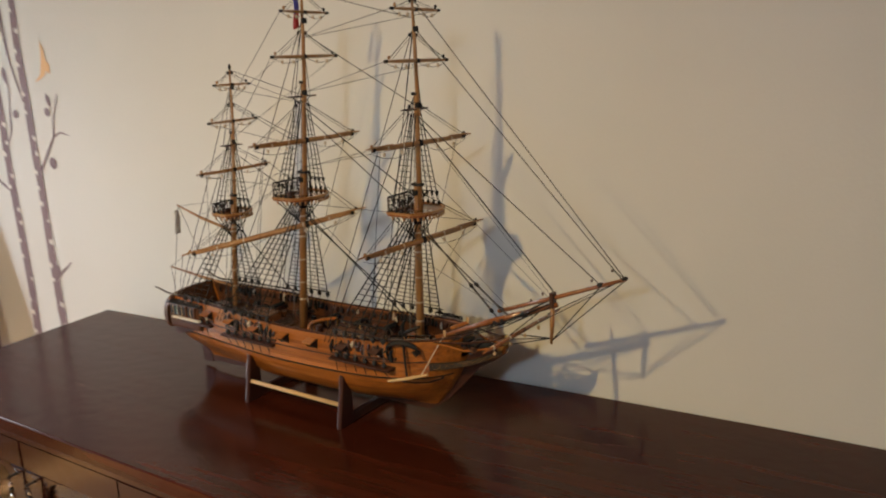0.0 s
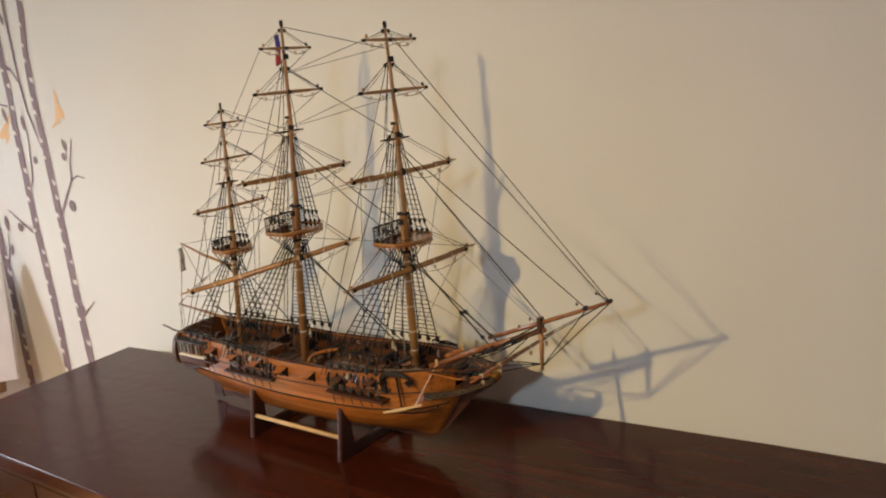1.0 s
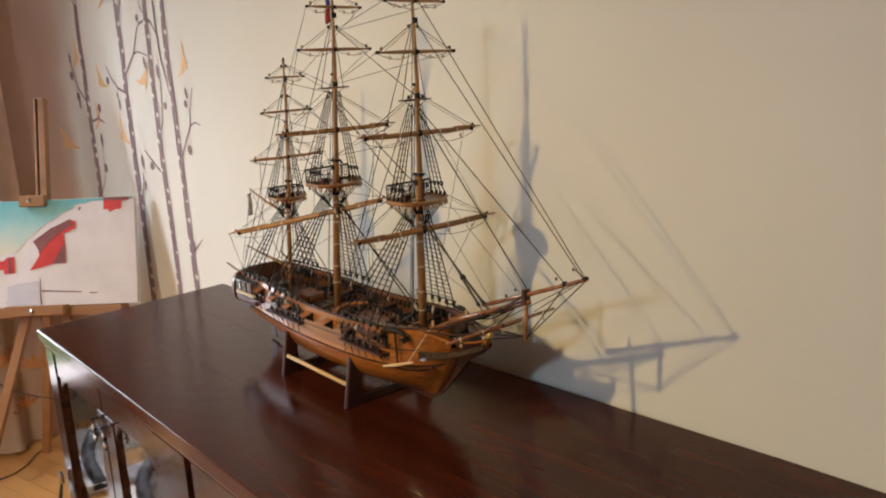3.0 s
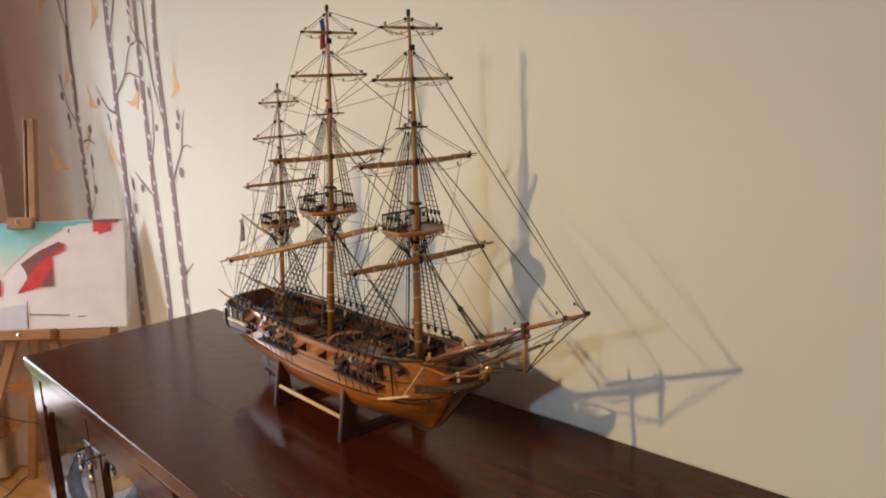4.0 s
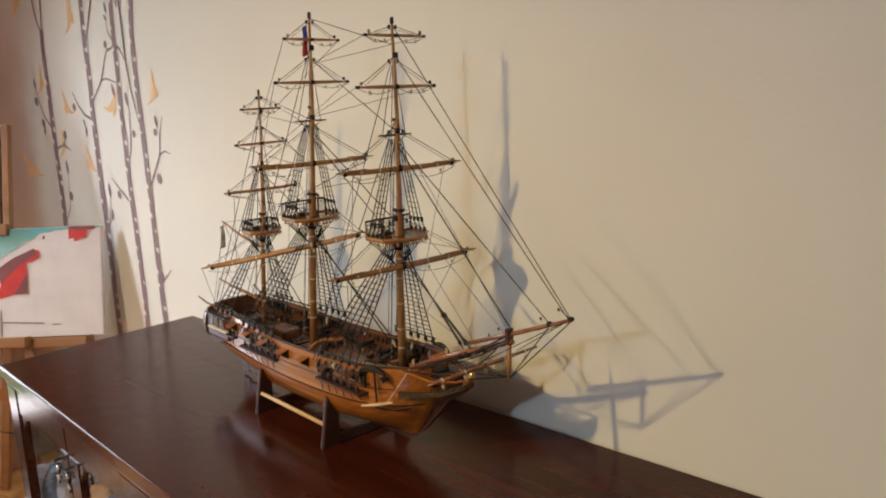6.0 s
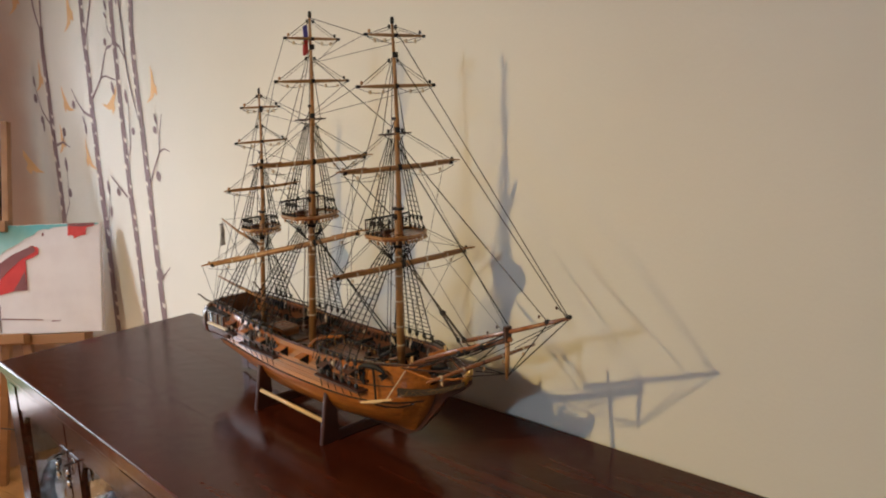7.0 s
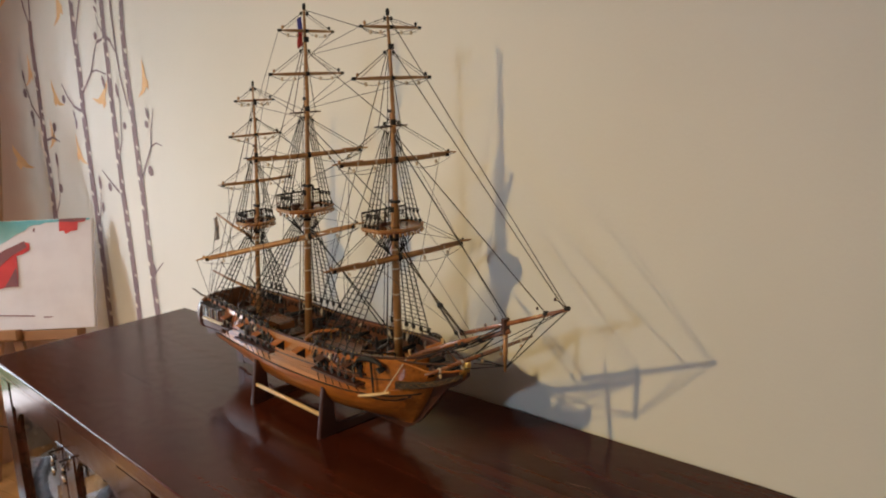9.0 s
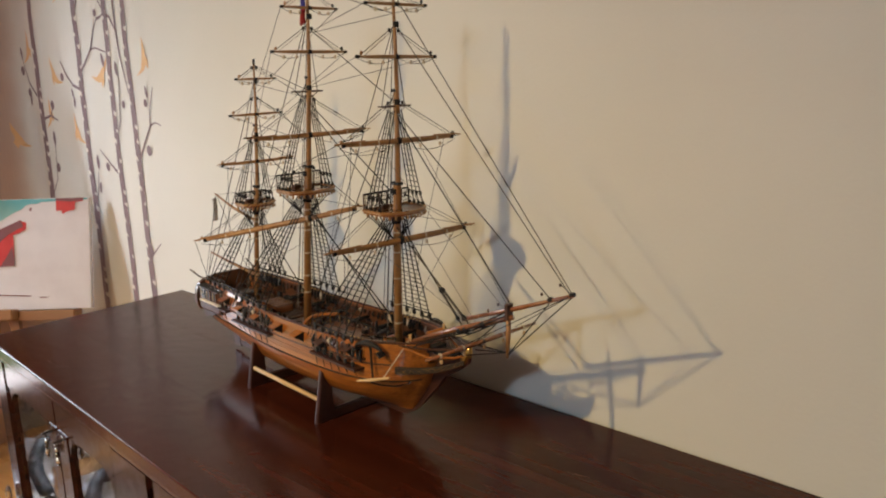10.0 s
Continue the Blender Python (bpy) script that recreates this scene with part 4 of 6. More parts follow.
for side in (-1, 1):
    # curved quarter piece that closes the stern at the side
    arc = [(0.052, 0.090), (0.066, 0.096), (0.0705, 0.108), (0.0715, 0.120), (0.069, 0.134), (0.062, 0.146), (0.052, 0.151)]
    bm = bmesh.new()
    plate(bm, [(side * y, z) for y, z in (arc if side > 0 else arc[::-1])], -0.0045, 0.0045, Matrix(((0, 0, 1, -0.2815), (1, 0, 0, 0), (0, 1, 0, 0), (0, 0, 0, 1))))
    bmesh.ops.recalc_face_normals(bm, faces=bm.faces[:])
    part("quarter_piece", bm, lining_wood, stern)
    bm = bmesh.new()
    tube(bm, [(-0.262, side * 0.055, 0.154), (-0.288, side * 0.058, 0.156), (-0.306, side * 0.060, 0.162), (-0.316, side * 0.061, 0.164)], [0.0018, 0.0018, 0.0016, 0.0013], 6)
    part("davit", bm, grey_rope, stern)
for z in (0.110, 0.143):
    part("moulding", box(bmesh.new(), -0.2910, -0.2873, -0.050, 0.050, z, z + 0.003, 0.0006), brass, stern)
bm = bmesh.new()
tube(bm, [(-0.286, -0.030, 0.112), (-0.295, -0.030, 0.112), (-0.303, -0.030, 0.112), (-0.307, -0.030, 0.112)], [0.004, 0.006, 0.006, 0.002], 10)
part("stern_lantern", bm, varnish, stern, smooth=True)
for side in (-1, 1):
    sg = lambda y0, y1: (min(side * y0, side * y1), max(side * y0, side * y1))
    g = part("quarter_gallery", box(bmesh.new(), -0.276, -0.196, *sg(0.052, 0.0675), 0.097, 0.1415, 0.005), lining_wood, ship)
    for k in range(3):
        s = -0.262 + k * 0.0225
        part("gallery_window", box(bmesh.new(), s - 0.007, s + 0.007, *sg(0.0670, 0.0690), 0.1225, 0.1385, 0.0005), window_dark, g, "glossy dark window panes")
        # The first post is bright metal to put a glint there.
        part("gallery_post", box(bmesh.new(), s + 0.0090, s + 0.0135, *sg(0.0670, 0.0705), 0.1205, 0.1405, 0.0010), steel if k == 0 else lining_wood, g)
        part("glazing_bar", box(bmesh.new(), s - 0.0005, s + 0.0005, *sg(0.0685, 0.0696), 0.1225, 0.1385), pale_wood, g)
    part("gallery_moulding", box(bmesh.new(), -0.264, -0.192, *sg(0.066, 0.0735), 0.1165, 0.1197, 0.001), decal_cream, g, "pale painted moulding")
    part("gallery_foot", plate(bmesh.new(), [(-0.268, 0.080), (-0.212, 0.0965), (-0.275, 0.0965)], *sg(0.050, 0.0610), Matrix(((1, 0, 0, 0), (0, 0, 1, 0), (0, 1, 0, 0), (0, 0, 0, 1)))), dark_wood, g)
    part("gallery_roof", box(bmesh.new(), -0.278, -0.194, *sg(0.050, 0.0700), 0.1420, 0.1445, 0.001), black_paint, g)

# gun ports with lids held open; black blocks and plates stand for their shaded insides
for side in (-1, 1):
    for s in (-0.175, -0.112, -0.050, 0.015, 0.077, 0.142, 0.205):
        c = hull_at(s, 0.85, side)
        y0 = c.y
        bm = bmesh.new()
        yy = sorted((y0 - side * 0.004, y0 + side * 0.0016))
        box(bm, s - 0.0085, s + 0.0085, yy[0], yy[1], c.z - 0.009, c.z + 0.009)
        gp = part("gun_port", bm, black_paint, hull)
        bm = bmesh.new()
        tilt = radians(16)
        m = Matrix.Translation((s, y0 + side * 0.001, c.z + 0.0095)) @ Matrix.Rotation(-side * tilt, 4, "X")
        yl = sorted((0.0, side * 0.017))
        box(bm, -0.0086, 0.0086, yl[0], yl[1], -0.0009, 0.0009, 0.0004)
        bmesh.ops.transform(bm, matrix=m, verts=bm.verts[:])
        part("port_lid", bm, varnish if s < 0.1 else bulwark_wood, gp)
        for e in (-1, 1):
            bm = bmesh.new()
            p0, p1, p2 = Vector((s + e * 0.0088, y0, c.z + 0.0095)), Vector((s + e * 0.0088, y0, c.z - 0.0085)), m @ Vector((e * 0.0088, side * 0.016, 0))
            d = Vector((e * 0.0006, 0, 0))
            va, vb = [bm.verts.new(p) for p in (p0, p1, p2)], [bm.verts.new(p + d) for p in (p0, p1, p2)]
            bm.faces.new(va)
            bm.faces.new(vb[::-1])
            for k in range(3):
                bm.faces.new((va[k], va[(k + 1) % 3], vb[(k + 1) % 3], vb[k]))
            bmesh.ops.recalc_face_normals(bm, faces=bm.faces[:])
            part("port_shade", bm, black_paint, gp)
        if s > -0.15:
            bm = bmesh.new()
            tube(bm, [(s, side * 0.030, c.z - 0.001), (s, side * 0.036, c.z), (s, side * 0.055, c.z), (s, y0 + side * 0.006, c.z)], [0.0035, 0.0042, 0.0034, 0.0026], 8)
            gun = part("cannon", bm, black_paint, ship, smooth=True)
            part("carriage", box(bmesh.new(), s - 0.006, s + 0.006, min(side * 0.030, side * 0.056), max(side * 0.030, side * 0.056), c.z - 0.011, c.z - 0.003, 0.001), dark_wood, gun)

# deck fittings

def deck_z(s):
    return hull_at(s, V_DECK).z + 0.0018


def grating(s0, s1, w, name="hatch"):
    z = deck_z((s0 + s1) / 2)
    h = part(name, box(bmesh.new(), s0, s1, -w, w, z - 0.002, z + 0.004, 0.001), deck_wood, deck)
    for k in range(int((s1 - s0 - 0.004) / 0.0045)):
        s = s0 + 0.004 + k * 0.0045
        part("batten", box(bmesh.new(), s, s + 0.002, -w + 0.003, w - 0.003, z + 0.0041, z + 0.0055), dark_wood, h)


grating(0.155, 0.205, 0.020)
grating(-0.070, -0.035, 0.018)
grating(-0.165, -0.140, 0.014)
z = deck_z(0.10)
part("waist_well", box(bmesh.new(), 0.040, 0.140, -0.032, 0.032, z - 0.004, z + 0.0025, 0.001), deck_wood, deck)
bm = bmesh.new()
arc = [(0.024 + 0.022 * (1 - math.sin(k / 12 * math.pi)) - 0.01, -0.036 + 0.072 * k / 12, z + 0.013) for k in range(13)]
tube(bm, arc, 0.0032, 8)
part("waist_rail", bm, varnish, deck, "curved red-brown rail round the waist", smooth=True)
for k in range(0, 13, 2):
    p = arc[k]
    bm = bmesh.new()
    tube(bm, [(p[0], p[1], z - 0.002), p], 0.0012, 6)
    part("baluster", bm, brass, deck)
for side in (-1, 1):
    bm = bmesh.new()
    tube(bm, [(0.045, side * 0.036, z + 0.010), (0.15, side * 0.036, z + 0.011), (0.158, side * 0.030, z + 0.011)], 0.0016, 6)
    part("waist_rail", bm, black_paint, deck)
    for k in range(9):
        s = 0.05 + k * 0.012
        bm = bmesh.new()
        tube(bm, [(s, side * 0.036, z - 0.002), (s, side * 0.036, z + 0.010)], [0.0011, 0.0007], 6)
        part("baluster", bm, pale_wood, deck)
sky_box = part("skylight", box(bmesh.new(), -0.132, -0.078, -0.017, 0.017, deck_z(-0.1) - 0.001, deck_z(-0.1) + 0.012, 0.002), mahogany, deck, "reddish slatted skylight")
for k in range(9):
    s = -0.129 + k * 0.006
    part("slat", box(bmesh.new(), s, s + 0.003, -0.0185, 0.0185, deck_z(-0.1) + 0.0122, deck_z(-0.1) + 0.0142, 0.0005), mahogany if k % 2 else deck_wood, sky_box)
part("companionway", box(bmesh.new(), -0.228, -0.198, -0.014, 0.014, deck_z(-0.21) - 0.001, deck_z(-0.21) + 0.013, 0.002), dark_wood, deck)
part("belfry", box(bmesh.new(), 0.212, 0.222, -0.012, 0.012, deck_z(0.216) - 0.001, deck_z(0.216) + 0.020, 0.002), varnish, deck)
bm = bmesh.new()
zc = deck_z(0.026)
tube(bm, [(0.026, 0, zc), (0.026, 0, zc + 0.004), (0.026, 0, zc + 0.010), (0.026, 0, zc + 0.013)], [0.007, 0.0045, 0.0055, 0.008], 12)
part("capstan", bm, dark_wood, deck, smooth=True)
bm = bmesh.new()
zc = deck_z(-0.232)
tube(bm, [(-0.236, 0, zc + 0.012), (-0.232, 0, zc + 0.012)], 0.011, 16)
part("steering_wheel", bm, dark_wood, deck)
clutter = random.Random(11)
for k in range(290):
    s, n = clutter.uniform(-0.255, 0.27), clutter.choice((-1, 1)) * clutter.uniform(0.018, 0.058)
    if abs(n) > abs(hull_at(s, V_DECK).y) - 0.01:
        continue
    zz = deck_z(s)
    kind = clutter.random()
    bm = bmesh.new()
    if kind < 0.45:
        r = clutter.uniform(0.003, 0.0055)
        pts = [(s + (r - 0.0004 * q) * math.cos(q * 0.7), n + (r - 0.0004 * q) * math.sin(q * 0.7), zz + 0.0008 + 0.0002 * q) for q in range(26) if r - 0.0004 * q > 0.001]
        tube(bm, pts, 0.0006, 5)
        part("rope_coil", bm, tan_rope if clutter.random() < 0.25 else black_rope, deck)
    elif kind < 0.75:
        tube(bm, [(s, n, zz - 0.001), (s, n, zz + 0.004), (s, n, zz + 0.009)], [0.002, 0.0025, 0.002], 10)
        part("barrel", bm, dark_wood, deck, smooth=True)
    else:
        w = clutter.uniform(0.003, 0.006)
        box(bm, s - w, s + w, n - 0.003, n + 0.003, zz - 0.001, zz + clutter.uniform(0.004, 0.012), 0.0006)
        part("deck_chest", bm, deck_wood if clutter.random() < 0.35 else black_paint, deck)

# pin rails, belaying pins and channels with deadeyes
CHANNELS = {"fore_mast": (0.130, 0.222, 6), "main_mast": (-0.115, -0.018, 6), "mizzen_mast": (-0.230, -0.178, 4)}
SHROUD_FEET = {}
for name, (s0, s1, n) in CHANNELS.items():
    for side in (-1, 1):
        p = hull_at((s0 + s1) / 2, 0.93, side)
        y0, y1 = sorted((p.y - side * 0.004, p.y + side * 0.016))
        zs = p.z - 0.010
        zc = p.z - 0.027
        ub, ue = hull_u(s0 - 0.012, 0.9), hull_u(s1 + 0.012, 0.9)
        strake("chain_board", 0.765, 0.93, side, 0.0014, varnish, ub, ue, base=0.0008)
        ch = part("channel", box(bmesh.new(), s0 - 0.012, s1 + 0.012, y0, y1, zc - 0.0020, zc + 0.0018, 0.0008), dark_wood, hull, "dark wooden ledge for the shrouds")
        feet = []
        for k in range(n):
            s = s0 + (s1 - s0) * k / (n - 1)
            y = p.y + side * 0.009
            for zz in (zc + 0.006, zs + 0.026):
                bm = bmesh.new()
                tube(bm, [(s - 0.0002, y - 0.0016, zz), (s, y - 0.001, zz), (s, y + 0.001, zz), (s, y + 0.0016, zz)], [0.0028, 0.0043, 0.0043, 0.0028], 8)
                part("deadeye", bm, black_paint, ch, smooth=True)
            for d in (-0.0014, 0.0014):
                bm = bmesh.new()
                tube(bm, [(s + d, y, zc + 0.008), (s + d, y, zs + 0.024)], 0.0004, 4)
                part("lanyard", bm, grey_rope, ch)
            q = hull_at(s, 0.565, side, 0.002)
            bm = bmesh.new()
            tube(bm, [(s, y, zc + 0.003), (s, y + side * 0.003, zc - 0.001), q], 0.0007, 5)
            part("chain_plate", bm, black_paint, ch)
            feet.append(Vector((s, y, zs + 0.029)))
        bm = bmesh.new()
        tube(bm, [feet[0] + Vector((-0.006, 0, 0.002)), feet[-1] + Vector((0.006, 0, 0.002))], 0.0012, 6)
        part("sheer_pole", bm, black_paint, ch)
        SHROUD_FEET[name, side] = feet
        for k in range(2 * n):
            s = s0 + (s1 - s0) * k / (2 * n - 1)
            q = hull_at(s, 0.985, side, -0.006)
            bm = bmesh.new()
            tube(bm, [q + Vector((0, 0, -0.004)), q + Vector((0, 0, 0.001)), q + Vector((0, 0, 0.005))], [0.0005, 0.0008, 0.0011], 6)
            part("belaying_pin", bm, brass, ch)
            bm = bmesh.new()
            tube(bm, [q + Vector((0, 0, 0.002)), q + Vector((0.001, side * -0.002, -0.004)), q + Vector((-0.001, side * -0.001, -0.011))], [0.0014, 0.0023, 0.0016], 6)
            part("hanging_coil", bm, tan_rope if k % 6 == 1 else black_rope, ch)

hung = random.Random(17)
for name, (s0, s1, n) in CHANNELS.items():
    for side in (-1, 1):
        for k in range(3 * n):
            s = s0 - 0.010 + (s1 - s0 + 0.020) * (k + hung.uniform(-0.3, 0.3)) / (3 * n - 1)
            v = hung.uniform(0.90, 0.99)
            top = hull_at(s, v, side, 0.004)
            drop = hung.uniform(0.010, 0.022)
            lean = hung.uniform(-0.004, 0.004)
            pts = [top, top + Vector((lean, side * 0.003, -drop * 0.5)), top + Vector((lean * 1.5, side * 0.002, -drop))]
            pick = hung.random()
            part("hanging_coil", tube(bmesh.new(), pts, [0.0012, hung.uniform(0.0020, 0.0036), 0.0014], 6), tan_rope if pick < 0.12 else (dark_wood if pick < 0.35 else (steel if pick < 0.40 else black_rope)), hull)
        strake("chain_wale", 0.77, 0.80, side, 0.0030, dark_wood, hull_u(s0 - 0.014, 0.8), hull_u(s1 + 0.014, 0.8), base=0.0008)

# hammock rails along the quarterdeck and the forecastle
for side in (-1, 1):
    for s0, s1 in ((-0.270, -0.060), (0.225, 0.285)):
        n = int((s1 - s0) / 0.016)
        tops = []
        for k in range(n + 1):
            q = hull_at(s0 + (s1 - s0) * k / n, 1.0, side, -0.001)
            tops.append(q + Vector((0, 0, 0.009)))
            part("stanchion", tube(bmesh.new(), [q, tops[-1]], 0.0008, 5), black_paint, hull)
        part("hammock_rail", tube(bmesh.new(), tops, 0.0013, 6), dark_metal, hull)
        part("hammock_rail", tube(bmesh.new(), [q - Vector((0, 0, 0.005)) for q in tops], 0.0007, 5), grey_rope, hull)

pins = random.Random(5)
for side in (-1, 1):
    for k in range(46):
        q = hull_at(-0.258 + 0.0119 * k, 0.97, side, -0.0075)
        h = pins.uniform(0.006, 0.014)
        part("hanging_coil", tube(bmesh.new(), [q, q + Vector((pins.uniform(-0.002, 0.002), -side * 0.002, -h * 0.5)), q + Vector((0, -side * 0.001, -h))], [0.0012, pins.uniform(0.0018, 0.0030), 0.0014], 6), tan_rope if pins.random() < 0.12 else (black_rope if pins.random() < 0.7 else dark_wood), hull)

# ---- ship: masts and spars ----
MASTS = {  # foot, truck, lower radius, top platform, cap, crosstrees, half width of the top
    "fore_mast": ((0.236, 0.0, 0.11), (0.238, 0.0105, 0.66), 0.0066, 0.345, 0.383, 0.494, 0.043),
    "main_mast": ((-0.010, 0.0, 0.11), (0.031, 0.011, 0.682), 0.0068, 0.350, 0.388, 0.510, 0.044),
    "mizzen_mast": ((-0.176, 0.0, 0.11), (-0.140, 0.008, 0.562), 0.0050, 0.307, 0.337, 0.425, 0.032),
}
YARDS = {  # height, half length, angle, tilt, radius, and a shift fitted to the camera's view
    "fore_mast": [(0.634, 0.050, 8, -0.03, 0.0024), (0.563, 0.066, 8, -0.02, 0.0028), (0.445, 0.098, 15.6, 0.015, 0.0040), (0.299, 0.120, 16, 0.07, 0.0048)],
    "main_mast": [(0.639, 0.050, 4, -0.03, 0.0024), (0.572, 0.066, 8, -0.02, 0.0028), (0.440, 0.103, 16, 0.02, 0.0040), (0.3012, 0.150, 49.8, 0.207, 0.0048, -0.056)],
    "mizzen_mast": [(0.528, 0.037, 6, -0.01, 0.0020), (0.467, 0.049, 8, 0.01, 0.0023), (0.383, 0.070, 16, 0.033, 0.0028)],
}


def on_mast(name, z):
    a, b = MASTS[name][:2]
    return Vector(a).lerp(Vector(b), (z - a[2]) / (b[2] - a[2]))


def rope(name, points, r, mat, parent, sag=0.0):
    pts = [Vector(p) for p in points]
    if sag and len(pts) == 2:
        a, b = pts
        pts = [a.lerp(b, k / 8) - Vector((0, 0, sag * 4 * (k / 8) * (1 - k / 8))) for k in range(9)]
    return part(name, tube(bmesh.new(), pts, r, 5), mat, parent)


def block(at, size, mat, parent):
    at = Vector(at)
    bm = bmesh.new()
    tube(bm, [at + Vector((0, 0, size)), at + Vector((0, 0, size * 0.5)), at - Vector((0, 0, size * 0.5)), at - Vector((0, 0, size))], [size * 0.4, size * 0.75, size * 0.75, size * 0.35], 7)
    return part("block", bm, mat, parent, smooth=True)


def band(p0, r, h, mat, parent, name="band"):
    p0 = Vector(p0)
    return part(name, tube(bmesh.new(), [p0 - Vector((0, 0, h / 2)), p0 + Vector((0, 0, h / 2))], r, 12), mat, parent, smooth=False)


MAST_OBS, YARD_ENDS = {}, {}
for name, (a, b, r, zp, zc, zx, hw) in MASTS.items():
    d = Vector((0.0055, 0, 0))
    mast = part(name, tube(bmesh.new(), [a, on_mast(name, zp - 0.02), on_mast(name, zc)], [r, r * 0.85, r * 0.62], 12), spar_wood, ship, smooth=True)
    MAST_OBS[name] = mast
    part("topmast", tube(bmesh.new(), [on_mast(name, zp - 0.012) + d, on_mast(name, zx - 0.03) + d * 0.7, on_mast(name, zx + 0.024) + d * 0.4], [r * 0.68, r * 0.56, r * 0.42], 10), spar_wood, mast, smooth=True)
    part("topgallant_mast", tube(bmesh.new(), [on_mast(name, zx - 0.010) + d * 1.2, on_mast(name, (zx + b[2]) / 2) + d * 0.6, on_mast(name, b[2] - 0.006)], [r * 0.50, r * 0.42, r * 0.28], 10), spar_wood, mast, smooth=True)
    part("truck", tube(bmesh.new(), [on_mast(name, b[2] - 0.010), on_mast(name, b[2] - 0.004), on_mast(name, b[2])], [r * 0.36, r * 0.45, r * 0.30], 8), black_paint, mast)
    for z in (zc, zx + 0.022):
        q = on_mast(name, z)
        k = 1.0 if z == zc else 0.62
        part("mast_cap", box(bmesh.new(), q.x - r * 0.9 * k, q.x + r * 1.6 * k, q.y - r * 0.75 * k, q.y + r * 0.75 * k, z - 0.0022, z + 0.0022, 0.0006), black_paint, mast)
    for z in (0.17, 0.20, 0.24, 0.28, zp - 0.035):
        if z < zp - 0.02:
            band(on_mast(name, z), r * 0.98, 0.0022, tan_rope, mast, "rope_woolding")
    for z in (zp - 0.018, zc - 0.012, zx + 0.006, (zx + b[2]) / 2 + 0.03):
        band(on_mast(name, z) + (d if z > zc else Vector()), r * (1.0 if z < zc else 0.62), 0.008, black_rope, mast, "rope_band")
    # top platform
    q = on_mast(name, zp)
    out = [(-0.028, -hw), (0.012, -hw), (0.024, -hw * 0.72), (0.032, -hw * 0.3), (0.033, 0), (0.032, hw * 0.3), (0.024, hw * 0.72), (0.012, hw), (-0.028, hw)]
    k = hw / 0.043
    out = [(q.x + 0.004 + x * k, q.y + y) for x, y in out]
    top = part("top_platform", plate(bmesh.new(), out, zp - 0.004, zp), mahogany, mast, "wooden fighting top with open edge rail")
    bm = bmesh.new()
    tube(bm, [Vector((x, y, zp + 0.0005)) for x, y in out + out[:1]], 0.0022, 6)
    part("edge_moulding", bm, spar_wood, top)
    for i, (x, y) in enumerate(out):
        x2, y2 = out[(i + 1) % len(out)]
        if i < len(out) - 1:
            for f in (0.25, 0.75):
                px, py = x + (x2 - x) * f, y + (y2 - y) * f
                part("knee", box(bmesh.new(), px - 0.0012, px + 0.0012, py - 0.0012, py + 0.0012, zp - 0.009, zp - 0.0042), spar_wood, top)
    bm = bmesh.new()
    tube(bm, [on_mast(name, zp - 0.018), on_mast(name, zp - 0.004)], [r * 1.1, hw * 0.45], 10)
    part("trestle", bm, dark_wood, top)
    # rail across the after edge
    xr = q.x + 0.004 - 0.026 * k
    hr = 0.024 * k
    part("top_rail", tube(bmesh.new(), [(xr, q.y - hw, zp + hr), (xr, q.y + hw, zp + hr)], 0.0014, 6), black_paint, top)
    for i in range(22):
        y = q.y - hw * 0.95 + 1.9 * hw * i / 21
        part("net_line", tube(bmesh.new(), [(xr, y, zp), (xr, y + 0.002, zp + hr)], 0.00045, 4), black_rope, top)
    for i in range(1, 4):
        part("net_line", tube(bmesh.new(), [(xr, q.y - hw, zp + hr * i / 4), (xr, q.y + hw, zp + hr * i / 4)], 0.00045, 4), black_rope, top)
    for side in (-1, 1):
        part("bunting_chest", box(bmesh.new(), xr + 0.006, xr + 0.014, q.y + side * hw * 0.3 - 0.006, q.y + side * hw * 0.3 + 0.006, zp + 0.0002, zp + 0.007, 0.001), dark_wood, top)
    for i in range(7):
        y = q.y - hw + 2 * hw * i / 6
        part("rail_post", tube(bmesh.new(), [(xr, y, zp), (xr, y, zp + hr)], 0.0010, 6), dark_wood, top)
    # topmast shrouds, deadeyes and ratlines
    for side in (-1, 1):
        n = 4 if hw > 0.04 else 3
        feet = [Vector((q.x - 0.018 * k + 0.030 * k * i / (n - 1), q.y + side * hw * 0.97, zp)) for i in range(n)]
        head = on_mast(name, zx - 0.006) + Vector((0, side * 0.0065, 0))
        lines = []
        for i, ft in enumerate(feet):
            part("deadeye", tube(bmesh.new(), [ft + Vector((0, 0, 0.001)), ft + Vector((0, 0, 0.004)), ft + Vector((0, 0, 0.007))], [0.0016, 0.0028, 0.0014], 7), black_paint, top)
            up1 = ft.lerp(head, 0.11)
            part("deadeye", tube(bmesh.new(), [up1, up1 + Vector((0, 0, 0.003)), up1 + Vector((0, 0, 0.006))], [0.0014, 0.0028, 0.0014], 7), black_paint, top)
            for e in (-0.0012, 0.0012):
                rope("lanyard", [ft + Vector((e, 0, 0.006)), up1 + Vector((e, 0, 0.001))], 0.0005, black_rope, top)
            hd = head + Vector(((i / (n - 1) - 0.5) * 0.013 * k, 0, 0))
            rope("topmast_shroud", [up1 + Vector((0, 0, 0.005)), hd], 0.0008, black_rope, mast)
            lines.append((up1 + Vector((0, 0, 0.005)), hd))
            rope("futtock_shroud", [ft + Vector((0, 0, -0.004)), on_mast(name, zp - 0.045) + Vector((0, side * r, 0))], 0.0008, black_rope, mast)
